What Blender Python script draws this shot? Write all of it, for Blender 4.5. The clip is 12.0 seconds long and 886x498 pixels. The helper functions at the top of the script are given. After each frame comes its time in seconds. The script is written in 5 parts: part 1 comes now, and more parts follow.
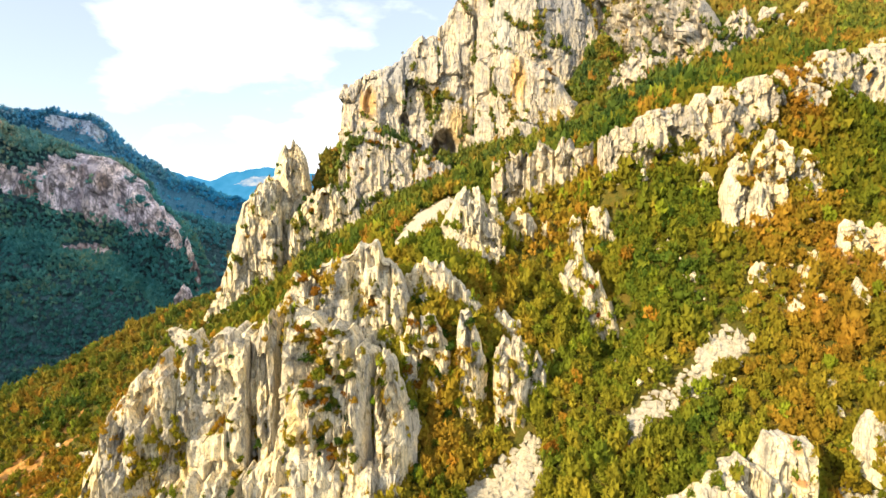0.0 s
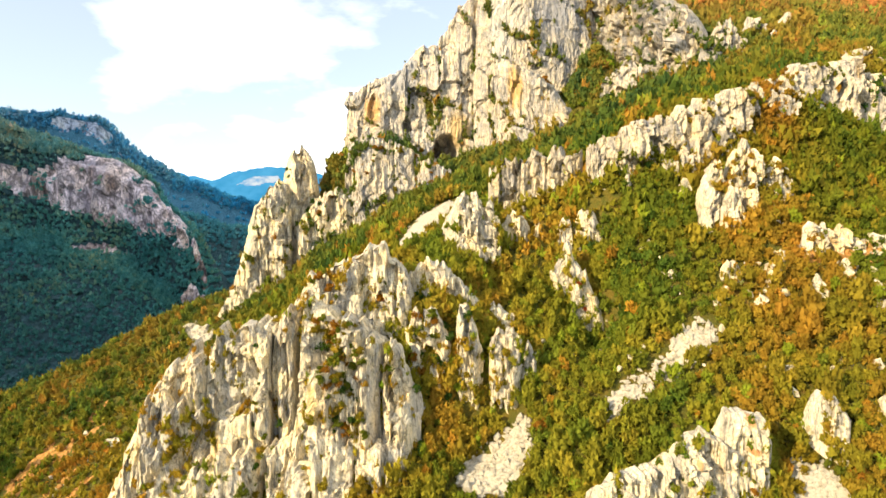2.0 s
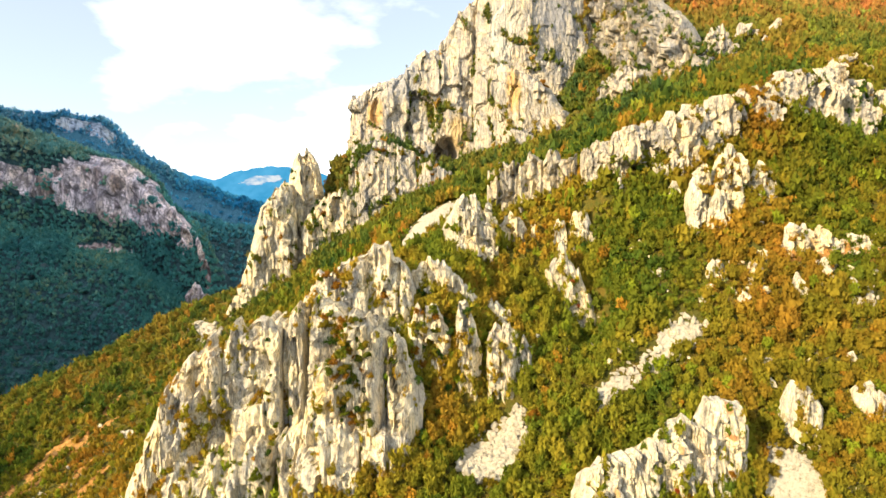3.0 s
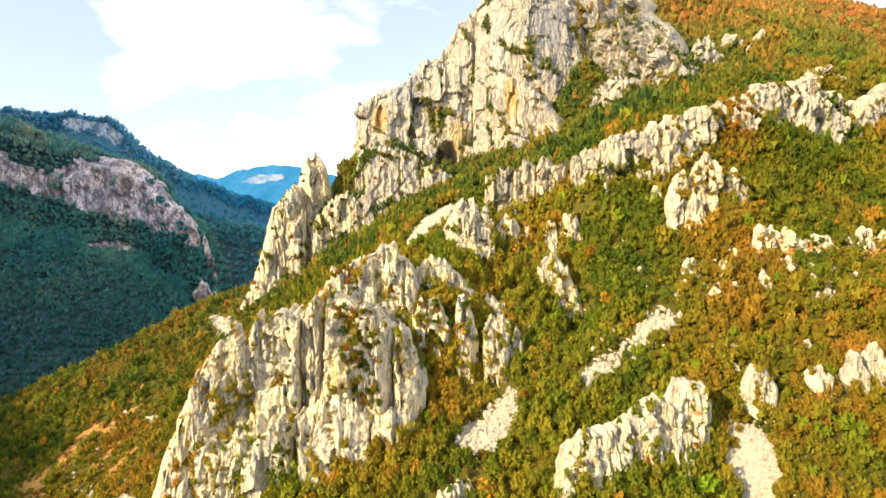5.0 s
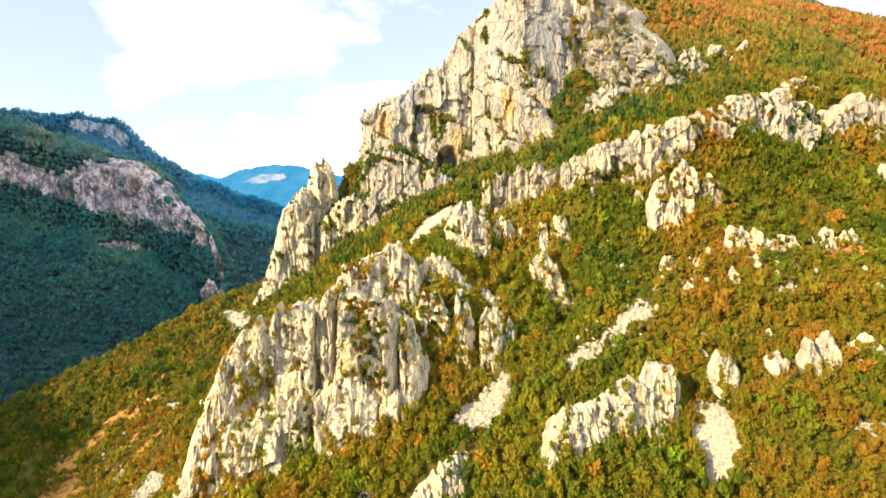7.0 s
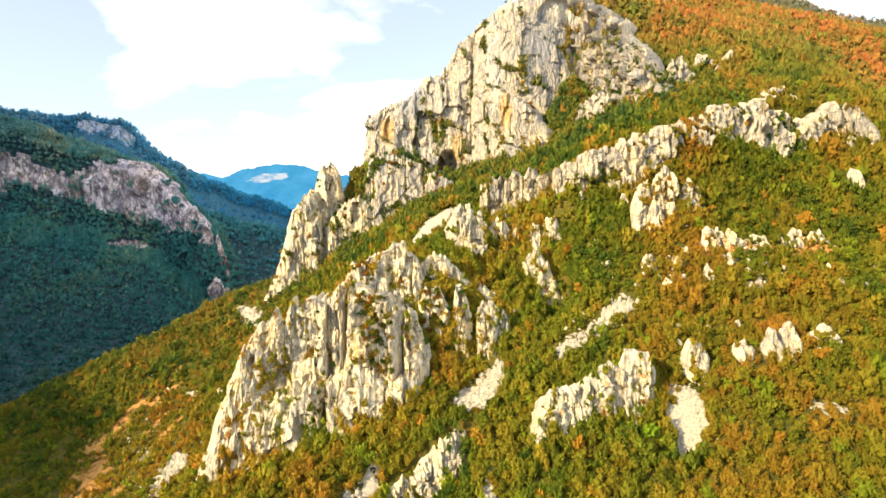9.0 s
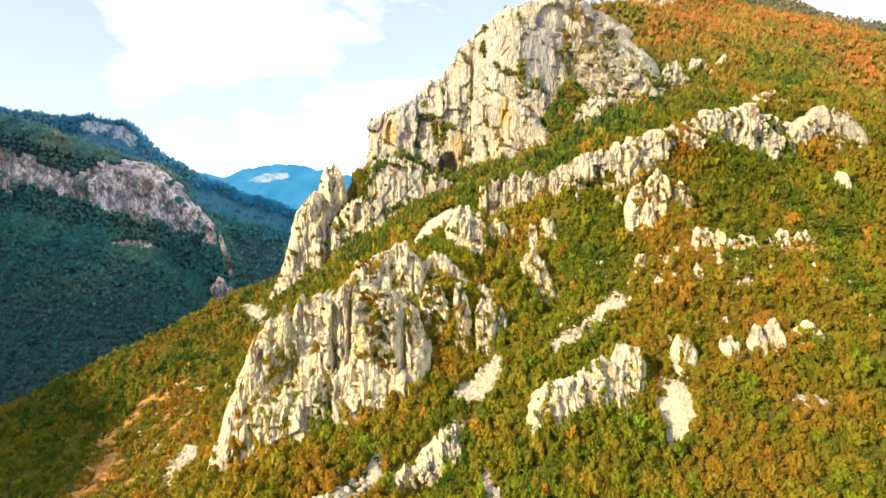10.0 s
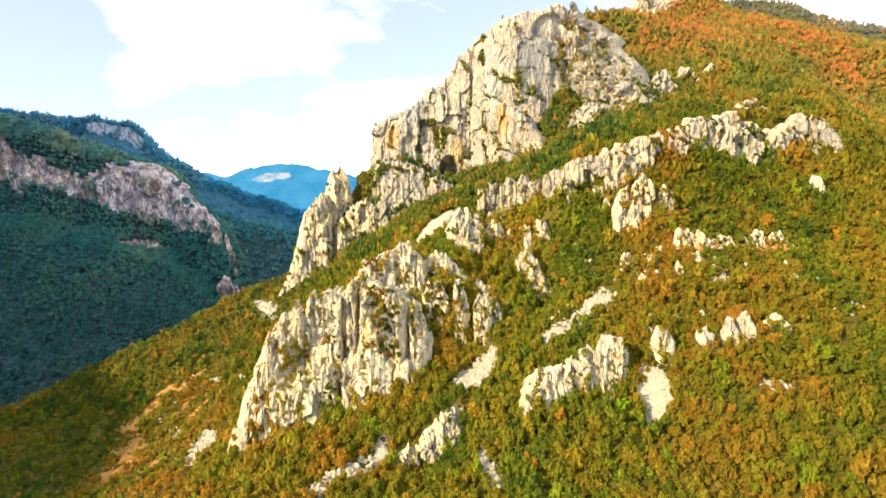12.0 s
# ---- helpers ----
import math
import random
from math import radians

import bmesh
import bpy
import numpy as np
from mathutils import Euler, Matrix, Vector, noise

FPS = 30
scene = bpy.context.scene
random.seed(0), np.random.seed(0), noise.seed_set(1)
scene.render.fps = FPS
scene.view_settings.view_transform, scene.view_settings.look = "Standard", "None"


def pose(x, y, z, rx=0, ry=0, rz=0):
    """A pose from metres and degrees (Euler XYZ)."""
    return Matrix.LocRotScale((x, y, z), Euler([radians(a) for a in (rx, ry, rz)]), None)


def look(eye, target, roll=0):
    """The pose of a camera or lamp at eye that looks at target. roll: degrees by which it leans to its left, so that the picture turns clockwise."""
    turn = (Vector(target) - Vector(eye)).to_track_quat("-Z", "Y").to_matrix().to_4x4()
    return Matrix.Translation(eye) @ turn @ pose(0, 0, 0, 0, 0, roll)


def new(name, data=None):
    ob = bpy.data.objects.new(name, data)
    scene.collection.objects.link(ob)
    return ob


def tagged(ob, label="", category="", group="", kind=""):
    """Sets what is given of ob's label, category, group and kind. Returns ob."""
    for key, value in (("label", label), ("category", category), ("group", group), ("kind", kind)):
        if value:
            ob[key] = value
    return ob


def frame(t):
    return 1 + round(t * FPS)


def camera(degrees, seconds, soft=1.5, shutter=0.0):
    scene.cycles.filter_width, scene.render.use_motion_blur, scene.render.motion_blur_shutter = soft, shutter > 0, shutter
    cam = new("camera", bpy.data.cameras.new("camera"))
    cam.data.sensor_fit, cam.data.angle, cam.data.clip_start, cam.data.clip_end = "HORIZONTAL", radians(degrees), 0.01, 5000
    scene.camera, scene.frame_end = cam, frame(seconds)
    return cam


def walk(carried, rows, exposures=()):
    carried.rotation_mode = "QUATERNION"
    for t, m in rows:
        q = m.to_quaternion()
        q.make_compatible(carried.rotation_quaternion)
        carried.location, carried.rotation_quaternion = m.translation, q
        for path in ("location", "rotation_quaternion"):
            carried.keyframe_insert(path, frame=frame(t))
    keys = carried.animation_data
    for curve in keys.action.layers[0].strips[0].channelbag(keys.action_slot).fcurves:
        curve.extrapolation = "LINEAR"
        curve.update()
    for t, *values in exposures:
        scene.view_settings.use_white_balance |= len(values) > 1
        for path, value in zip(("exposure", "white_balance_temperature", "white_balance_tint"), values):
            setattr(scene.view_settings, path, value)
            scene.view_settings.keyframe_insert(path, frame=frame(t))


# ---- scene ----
cam = camera(75.1, 12.0, soft=1.6)
METRES, EYE, TILT, LEAN, TURN = 100.0, 100.0, -4.0, 0.0, 0.0
ROWS = [
    (0.0, 0.0, 0.0, 0.0, -0.0, 0.0, 0.0),
    (0.5, 0.0003, -0.0321, 0.0009, 0.06, -0.03, 0.06),
    (1.0, 0.001, -0.0655, 0.0018, 0.1, -0.05, 0.1),
    (1.5, 0.0018, -0.1042, 0.0031, 0.14, -0.09, 0.14),
    (2.0, 0.0025, -0.1396, 0.0042, 0.16, -0.13, 0.17),
    (2.5, 0.0034, -0.1795, 0.0055, 0.21, -0.18, 0.18),
    (3.0, 0.0045, -0.2228, 0.0067, 0.27, -0.23, 0.21),
    (5.0, 0.0075, -0.3876, 0.0091, 0.43, -0.38, 0.19),
    (5.5, 0.0085, -0.4358, 0.0095, 0.47, -0.41, 0.2),
    (6.0, 0.0095, -0.4757, 0.0099, 0.49, -0.44, 0.2),
    (6.5, 0.0108, -0.5216, 0.0101, 0.53, -0.47, 0.22),
    (7.0, 0.0117, -0.5643, 0.0102, 0.55, -0.47, 0.22),
    (9.0, 0.0175, -0.7402, 0.0113, 0.69, -0.57, 0.21),
    (9.5, 0.0183, -0.7807, 0.0117, 0.72, -0.59, 0.2),
    (10.0, 0.0191, -0.8238, 0.0125, 0.75, -0.6, 0.2),
    (10.5, 0.0199, -0.8697, 0.013, 0.77, -0.62, 0.22),
    (11.0, 0.0209, -0.91, 0.0134, 0.8, -0.65, 0.22),
    (11.5, 0.022, -0.9533, 0.0138, 0.81, -0.66, 0.22),
    (12.0, 0.0232, -0.9996, 0.0142, 0.84, -0.68, 0.23),
]
walk(cam, [(t, pose(0, 0, EYE, TILT, LEAN, TURN) @ pose(METRES * x, METRES * y, METRES * z, 90 + pitch, roll, yaw)) for t, x, y, z, yaw, pitch, roll in ROWS])


from mathutils.bvhtree import BVHTree


# ---- light: low warm sun from the west, bright thinly clouded sky ----
SUN = Vector((-0.72, -0.56, 0.41)).normalized()
lamp = bpy.data.lights.new("sun", "SUN")
lamp.energy, lamp.angle, lamp.color = 9.9, radians(0.5), (1.0, 0.79, 0.48)
new("sun", lamp).matrix_world = look((0, 0, 900), Vector((0, 0, 900)) - SUN)

world = bpy.data.worlds.new("world")
scene.world = world
world.use_nodes = True
wn, wl = world.node_tree.nodes, world.node_tree.links
sky = wn.new("ShaderNodeTexSky")
sky.sky_type, sky.sun_disc = "NISHITA", False
sky.sun_elevation, sky.sun_rotation = math.asin(SUN.z), math.atan2(SUN.x, SUN.y)
wco = wn.new("ShaderNodeTexCoord")
wmap = wn.new("ShaderNodeMapping")
wmap.inputs["Scale"].default_value = (1.6, 1.6, 4.0)
wmap.inputs["Location"].default_value = (1.9, 0.6, 0.2)
wnoise = wn.new("ShaderNodeTexNoise")
wnoise.inputs["Scale"].default_value, wnoise.inputs["Detail"].default_value, wnoise.inputs["Roughness"].default_value = 1.3, 9.0, 0.52
wramp = wn.new("ShaderNodeValToRGB")
wramp.color_ramp.elements[0].position, wramp.color_ramp.elements[1].position = 0.46, 0.60
wramp.color_ramp.elements[0].color = (0.22, 0.22, 0.22, 1)
wmix = wn.new("ShaderNodeMix")
wmix.data_type = "RGBA"
wgain = wn.new("ShaderNodeVectorMath")
wgain.operation = "SCALE"
wgain.inputs["Scale"].default_value = 0.2
wmix.inputs["B"].default_value = (2.12, 2.13, 2.13, 1)
wl.new(wco.outputs["Generated"], wmap.inputs["Vector"])
wl.new(wmap.outputs["Vector"], wnoise.inputs["Vector"])
wl.new(wnoise.outputs["Fac"], wramp.inputs["Fac"])
wl.new(sky.outputs["Color"], wgain.inputs[0])
wl.new(wgain.outputs["Vector"], wmix.inputs["A"])
wl.new(wramp.outputs["Color"], wmix.inputs["Factor"])
wl.new(wmix.outputs["Result"], wn["Background"].inputs["Color"])
wn["Background"].inputs["Strength"].default_value = 1.0


# ---- materials ----
def material(name, rough=0.9):
    m = bpy.data.materials.new(name)
    m.use_nodes = True
    b = m.node_tree.nodes["Principled BSDF"]
    b.inputs["Roughness"].default_value = rough
    b.inputs["Specular IOR Level"].default_value = 0.2
    return m, m.node_tree.nodes, m.node_tree.links, b


def noise_node(nt, links, src, scale, detail=6.0, rough=0.6, stretch=(1, 1, 1)):
    mp = nt.new("ShaderNodeMapping")
    mp.inputs["Scale"].default_value = stretch
    links.new(src, mp.inputs["Vector"])
    n = nt.new("ShaderNodeTexNoise")
    n.inputs["Scale"].default_value, n.inputs["Detail"].default_value, n.inputs["Roughness"].default_value = scale, detail, rough
    links.new(mp.outputs["Vector"], n.inputs["Vector"])
    return n.outputs["Fac"]


def ramp_node(nt, links, fac, stops):
    r = nt.new("ShaderNodeValToRGB")
    while len(r.color_ramp.elements) < len(stops):
        r.color_ramp.elements.new(0.5)
    for e, (p, c) in zip(r.color_ramp.elements, stops):
        e.position, e.color = p, (*c, 1) if len(c) == 3 else c
    links.new(fac, r.inputs["Fac"])
    return r.outputs["Color"]


def mix_node(nt, links, fac, a, b, blend="MIX"):
    m = nt.new("ShaderNodeMix")
    m.data_type, m.blend_type = "RGBA", blend
    for key, v in (("Factor", fac), ("A", a), ("B", b)):
        if isinstance(v, (int, float)):
            m.inputs[key].default_value = v
        elif isinstance(v, tuple):
            m.inputs[key].default_value = (*v, 1)
        else:
            links.new(v, m.inputs[key])
    return m.outputs["Result"]


def bump_node(nt, links, b, height, strength, distance):
    bp = nt.new("ShaderNodeBump")
    bp.inputs["Strength"].default_value, bp.inputs["Distance"].default_value = strength, distance
    links.new(height, bp.inputs["Height"])
    links.new(bp.outputs["Normal"], b.inputs["Normal"])


def limestone(name, pale, grey, ochre, ochre_from=0.6, size=1.0, stains=(), grown=0.56, growth=(0.19, 0.15, 0.05)):
    """size: of the markings, 1 for rock seen from near. stains: stains, and painted light and shade."""
    m, nt, ln, b = material(name, 0.92)
    co = nt.new("ShaderNodeNewGeometry").outputs["Position"]
    streak = noise_node(nt, ln, co, 0.42 / size, 10, 0.74, (1, 1, 0.26))
    rib = noise_node(nt, ln, co, 1.6 / size, 8, 0.72, (1, 1, 0.14))
    blotch = noise_node(nt, ln, co, 0.11 / size, 8, 0.68, (1, 1, 0.6))
    fine = noise_node(nt, ln, co, 1.3 / size, 10, 0.8, (1, 1, 0.7))
    warm = noise_node(nt, ln, co, 0.07 / size, 6, 0.65, (1.3, 1, 0.5))
    cream = noise_node(nt, ln, co, 0.17 / size, 7, 0.68, (1, 1, 0.7))
    lichen = noise_node(nt, ln, co, 0.45 / size, 9, 0.75, (1, 1, 0.8))
    c = mix_node(nt, ln, ramp_node(nt, ln, streak, ((0.41, (0, 0, 0)), (0.55, (1, 1, 1)))), grey, pale)
    c = mix_node(nt, ln, ramp_node(nt, ln, cream, ((0.47, (0, 0, 0)), (0.60, (0.8, 0.8, 0.8)))), c, tuple(a * q for a, q in zip(pale, (1.08, 1.0, 0.82))))
    c = mix_node(nt, ln, ramp_node(nt, ln, blotch, ((0.50, (0, 0, 0)), (0.60, (0.6, 0.6, 0.6)))), c, tuple(g * q for g, q in zip(grey, (1.0, 1.03, 1.1))))
    c = mix_node(nt, ln, ramp_node(nt, ln, warm, ((ochre_from, (0, 0, 0)), (ochre_from + 0.10, (0.8, 0.8, 0.8)))), c, ochre)
    c = mix_node(nt, ln, ramp_node(nt, ln, rib, ((0.39, (0.8, 0.8, 0.8)), (0.48, (0, 0, 0)))), c, tuple(g * 0.42 for g in grey))
    c = mix_node(nt, ln, ramp_node(nt, ln, fine, ((0.35, (0.9, 0.9, 0.9)), (0.42, (0, 0, 0)))), c, tuple(g * 0.25 for g in grey))
    c = mix_node(nt, ln, ramp_node(nt, ln, lichen, ((grown, (0, 0, 0)), (grown + 0.07, (0.75, 0.75, 0.75)))), c, growth)
    for at, radii, colour in stains:
        off = nt.new("ShaderNodeVectorMath")
        off.operation = "SUBTRACT"
        ln.new(co, off.inputs[0])
        off.inputs[1].default_value = at
        div = nt.new("ShaderNodeVectorMath")
        div.operation = "DIVIDE"
        ln.new(off.outputs["Vector"], div.inputs[0])
        div.inputs[1].default_value = radii
        far = nt.new("ShaderNodeVectorMath")
        far.operation = "LENGTH"
        ln.new(div.outputs["Vector"], far.inputs[0])
        edge = nt.new("ShaderNodeMath")
        edge.operation = "MULTIPLY_ADD"
        ln.new(streak, edge.inputs[0])
        edge.inputs[1].default_value = 1.2
        half = nt.new("ShaderNodeMath")
        half.operation = "MULTIPLY_ADD"
        ln.new(far.outputs["Value"], half.inputs[0])
        half.inputs[1].default_value, half.inputs[2].default_value = 0.5, -0.2
        ln.new(half.outputs["Value"], edge.inputs[2])
        c = mix_node(nt, ln, ramp_node(nt, ln, edge.outputs["Value"], ((0.75, (0.85, 0.85, 0.85)), (1.0, (0, 0, 0)))), c, colour)
    bend = noise_node(nt, ln, co, 0.6, 5, 0.6)
    for scale, wide, dark in ((0.26 / size, 0.020, 0.6), (0.8 / size, 0.028, 0.5), (2.0 / size, 0.045, 0.4)):
        mp = nt.new("ShaderNodeMapping")
        mp.inputs["Scale"].default_value = (1, 1, 0.42)
        ln.new(co, mp.inputs["Vector"])
        shift = nt.new("ShaderNodeVectorMath")
        shift.operation = "MULTIPLY_ADD"
        ln.new(bend, shift.inputs[0])
        shift.inputs[1].default_value = (1.8, 1.8, 1.2)
        ln.new(mp.outputs["Vector"], shift.inputs[2])
        cell = nt.new("ShaderNodeTexVoronoi")
        cell.feature = "DISTANCE_TO_EDGE"
        cell.inputs["Scale"].default_value = scale
        ln.new(shift.outputs["Vector"], cell.inputs["Vector"])
        c = mix_node(nt, ln, ramp_node(nt, ln, cell.outputs["Distance"], ((0.0, (dark, dark, dark)), (wide, (0, 0, 0)))), c, tuple(g * 0.3 for g in grey))
    ln.new(c, b.inputs["Base Color"])
    grain = noise_node(nt, ln, co, 2.6, 8, 0.75, (1, 1, 0.5))
    slab = nt.new("ShaderNodeMapping")
    slab.inputs["Scale"].default_value = (1, 1, 0.55)
    ln.new(co, slab.inputs["Vector"])
    bent = nt.new("ShaderNodeVectorMath")
    bent.operation = "MULTIPLY_ADD"
    ln.new(bend, bent.inputs[0])
    bent.inputs[1].default_value = (1.6, 1.6, 1.0)
    ln.new(slab.outputs["Vector"], bent.inputs[2])
    height = grain
    for scale, share in ((0.6, 0.6), (1.7, 0.35)):
        plate = nt.new("ShaderNodeTexVoronoi")
        plate.inputs["Scale"].default_value = scale
        ln.new(bent.outputs["Vector"], plate.inputs["Vector"])
        part_of = nt.new("ShaderNodeSeparateColor")
        ln.new(plate.outputs["Color"], part_of.inputs["Color"])
        total = nt.new("ShaderNodeMath")
        total.operation = "MULTIPLY_ADD"
        ln.new(part_of.outputs["Red"], total.inputs[0])
        total.inputs[1].default_value = share
        ln.new(height, total.inputs[2])
        height = total.outputs["Value"]
    bump_node(nt, ln, b, height, 0.9, 0.26)
    return m


ROCK = limestone("limestone", (0.77, 0.685, 0.49), (0.365, 0.343, 0.30), (0.60, 0.40, 0.17), 0.585, stains=(
    ((-73, 100, 46), (2.2, 14, 7), (0.60, 0.46, 0.19)), ((-50, 100, 50), (1.6, 14, 6), (0.58, 0.45, 0.20)), ((-28, 100, 60), (1.5, 14, 6), (0.56, 0.44, 0.20)), ((56.5, 89, 62), (0.7, 9, 1.3), (0.42, 0.22, 0.08)), ((57, 89, 56.5), (0.9, 9, 0.6), (0.48, 0.20, 0.06)), ((46, 88, 55), (0.5, 9, 1.2), (0.44, 0.26, 0.1)), ((33, 85, 48), (0.5, 9, 1.3), (0.46, 0.3, 0.12))))
# ochre stains; the grey recess and bright pillar carry painted shade and light
ROCK_HIGH = limestone("cliff_limestone", (0.60, 0.54, 0.435), (0.31, 0.302, 0.294), (0.54, 0.38, 0.17), 0.60, stains=(
    ((58, 300, 202), (17, 25, 22), (0.25, 0.258, 0.28)), ((71, 300, 225), (9, 16, 6), (0.60, 0.55, 0.46)), ((29, 284, 192), (6, 14, 22), (0.60, 0.565, 0.49)), ((-20, 286, 168), (9, 14, 12), (0.29, 0.30, 0.32)), ((35, 282, 160), (3.5, 22, 13), (0.56, 0.36, 0.12)), ((-36, 284, 150), (4, 14, 8), (0.54, 0.34, 0.13)), ((8, 285, 140), (6, 16, 9), (0.52, 0.38, 0.18))))
ROCK_MID = limestone("ridge_limestone", (0.61, 0.545, 0.42), (0.285, 0.27, 0.245), (0.52, 0.37, 0.17), 0.58)
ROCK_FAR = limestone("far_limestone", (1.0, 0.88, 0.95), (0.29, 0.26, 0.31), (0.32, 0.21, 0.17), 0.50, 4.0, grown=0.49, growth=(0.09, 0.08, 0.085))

# bluish rock of the far shoulder: air haze put into the base colours
ROCK_HAZED = limestone("hazed_limestone", (0.50, 0.58, 0.72), (0.20, 0.26, 0.36), (0.40, 0.40, 0.42), 0.55, 6.0, grown=0.62)

GROUND, nt, ln, b = material("dry_ground", 1.0)
co = nt.new("ShaderNodeNewGeometry").outputs["Position"]
g1 = noise_node(nt, ln, co, 0.05, 6, 0.6)
g2 = noise_node(nt, ln, co, 0.5, 8, 0.7)
g3 = noise_node(nt, ln, co, 0.18, 8, 0.7)
g4 = noise_node(nt, ln, co, 1.3, 8, 0.75)
c = ramp_node(nt, ln, g1, ((0.35, (0.085, 0.09, 0.012)), (0.55, (0.13, 0.10, 0.014)), (0.7, (0.20, 0.105, 0.018))))
c = mix_node(nt, ln, ramp_node(nt, ln, g4, ((0.42, (0, 0, 0)), (0.56, (0.6, 0.6, 0.6)))), c, (0.17, 0.125, 0.02))
c = mix_node(nt, ln, ramp_node(nt, ln, g2, ((0.52, (0, 0, 0)), (0.62, (0.8, 0.8, 0.8)))), c, (0.085, 0.095, 0.012))
c = mix_node(nt, ln, ramp_node(nt, ln, g3, ((0.63, (0, 0, 0)), (0.70, (0.85, 0.85, 0.85)))), c, (0.36, 0.28, 0.16))
ln.new(c, b.inputs["Base Color"])
g5 = noise_node(nt, ln, co, 0.42, 6, 0.65)
c = mix_node(nt, ln, ramp_node(nt, ln, g5, ((0.46, (0, 0, 0)), (0.54, (0.6, 0.6, 0.6)))), c, (0.07, 0.085, 0.014))
ln.new(c, b.inputs["Base Color"])
bump_node(nt, ln, b, g4, 1.0, 1.0)

SCREE, nt, ln, b = material("scree", 0.95)
co = nt.new("ShaderNodeNewGeometry").outputs["Position"]
c = ramp_node(nt, ln, noise_node(nt, ln, co, 1.6, 9, 0.75), ((0.34, (0.16, 0.14, 0.09)), (0.45, (0.40, 0.365, 0.285)), (0.7, (0.53, 0.485, 0.395))))
ln.new(c, b.inputs["Base Color"])
bump_node(nt, ln, b, noise_node(nt, ln, co, 2.0, 9, 0.75), 0.8, 0.5)

EARTH, nt, ln, b = material("bare_earth", 1.0)
co = nt.new("ShaderNodeNewGeometry").outputs["Position"]
c = ramp_node(nt, ln, noise_node(nt, ln, co, 0.6, 9, 0.75), ((0.38, (0.17, 0.12, 0.025)), (0.5, (0.38, 0.19, 0.05)), (0.72, (0.52, 0.31, 0.12))))
ln.new(c, b.inputs["Base Color"])
bump_node(nt, ln, b, noise_node(nt, ln, co, 1.5, 9, 0.75), 0.7, 0.5)


def foliage_material(name):
    """Leaf colour comes from the plants' own 'tint' attribute, with a little variation from leaf to leaf."""
    m, nt, ln, b = material(name, 0.75)
    at = nt.new("ShaderNodeAttribute")
    at.attribute_name = "tint"
    rnd = nt.new("ShaderNodeNewGeometry").outputs["Random Per Island"]
    v = ramp_node(nt, ln, rnd, ((0.0, (0.86, 0.88, 0.86)), (0.6, (1.0, 1.0, 1.0)), (1.0, (1.16, 1.14, 1.05))))
    c = mix_node(nt, ln, 1.0, at.outputs["Color"], v, "MULTIPLY")
    ln.new(c, b.inputs["Base Color"])
    tr = nt.new("ShaderNodeBsdfTranslucent")
    ln.new(c, tr.inputs["Color"])
    mx = nt.new("ShaderNodeMixShader")
    mx.inputs["Fac"].default_value = 0.34
    b.inputs["Specular IOR Level"].default_value = 0.05
    ln.new(b.outputs["BSDF"], mx.inputs[1])
    ln.new(tr.outputs["BSDF"], mx.inputs[2])
    ln.new(mx.outputs["Shader"], nt["Material Output"].inputs["Surface"])
    return m


LEAVES = foliage_material("leaves")

BARK, nt, ln, b = material("bark", 0.95)
co = nt.new("ShaderNodeNewGeometry").outputs["Position"]
ln.new(ramp_node(nt, ln, noise_node(nt, ln, co, 4.0, 6, 0.6, (1, 1, 0.2)), ((0.3, (0.05, 0.035, 0.022)), (0.7, (0.16, 0.12, 0.08)))), b.inputs["Base Color"])

# teal floor with the valley's bluish haze put into the colour
FOREST, nt, ln, b = material("hazed_forest_floor", 1.0)
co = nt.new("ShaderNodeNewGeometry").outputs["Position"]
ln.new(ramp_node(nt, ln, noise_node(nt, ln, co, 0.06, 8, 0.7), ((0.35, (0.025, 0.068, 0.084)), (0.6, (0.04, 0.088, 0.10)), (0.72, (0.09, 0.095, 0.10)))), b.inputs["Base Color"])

crowns = nt.new("ShaderNodeTexVoronoi")
crowns.inputs["Scale"].default_value = 0.2
ln.new(co, crowns.inputs["Vector"])
bump_node(nt, ln, b, crowns.outputs["Distance"], 1.0, -4.0)

# blue of this floor stands in for haze over the far shoulder
FOREST_HAZED, nt, ln, b = material("far_hazed_forest_floor", 1.0)
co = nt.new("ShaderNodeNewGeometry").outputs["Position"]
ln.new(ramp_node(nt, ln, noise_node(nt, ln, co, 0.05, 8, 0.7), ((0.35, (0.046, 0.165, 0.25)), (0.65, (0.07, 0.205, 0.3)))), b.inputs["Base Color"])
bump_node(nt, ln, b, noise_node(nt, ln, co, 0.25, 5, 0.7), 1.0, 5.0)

# glows by itself, with the distance haze put into its blue
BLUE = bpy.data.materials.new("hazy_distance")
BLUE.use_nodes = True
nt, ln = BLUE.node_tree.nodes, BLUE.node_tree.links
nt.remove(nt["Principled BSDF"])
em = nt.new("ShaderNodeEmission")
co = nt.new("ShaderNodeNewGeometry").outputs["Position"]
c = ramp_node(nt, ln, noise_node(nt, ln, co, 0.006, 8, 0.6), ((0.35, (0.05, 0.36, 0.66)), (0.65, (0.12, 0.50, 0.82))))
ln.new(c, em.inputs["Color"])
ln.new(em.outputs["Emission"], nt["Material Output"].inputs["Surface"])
# pale cliff that glows too, its haze put into the colour
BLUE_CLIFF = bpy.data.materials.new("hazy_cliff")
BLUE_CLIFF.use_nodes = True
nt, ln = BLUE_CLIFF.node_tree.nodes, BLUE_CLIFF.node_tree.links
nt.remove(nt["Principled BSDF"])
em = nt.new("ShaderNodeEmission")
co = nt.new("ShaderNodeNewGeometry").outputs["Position"]
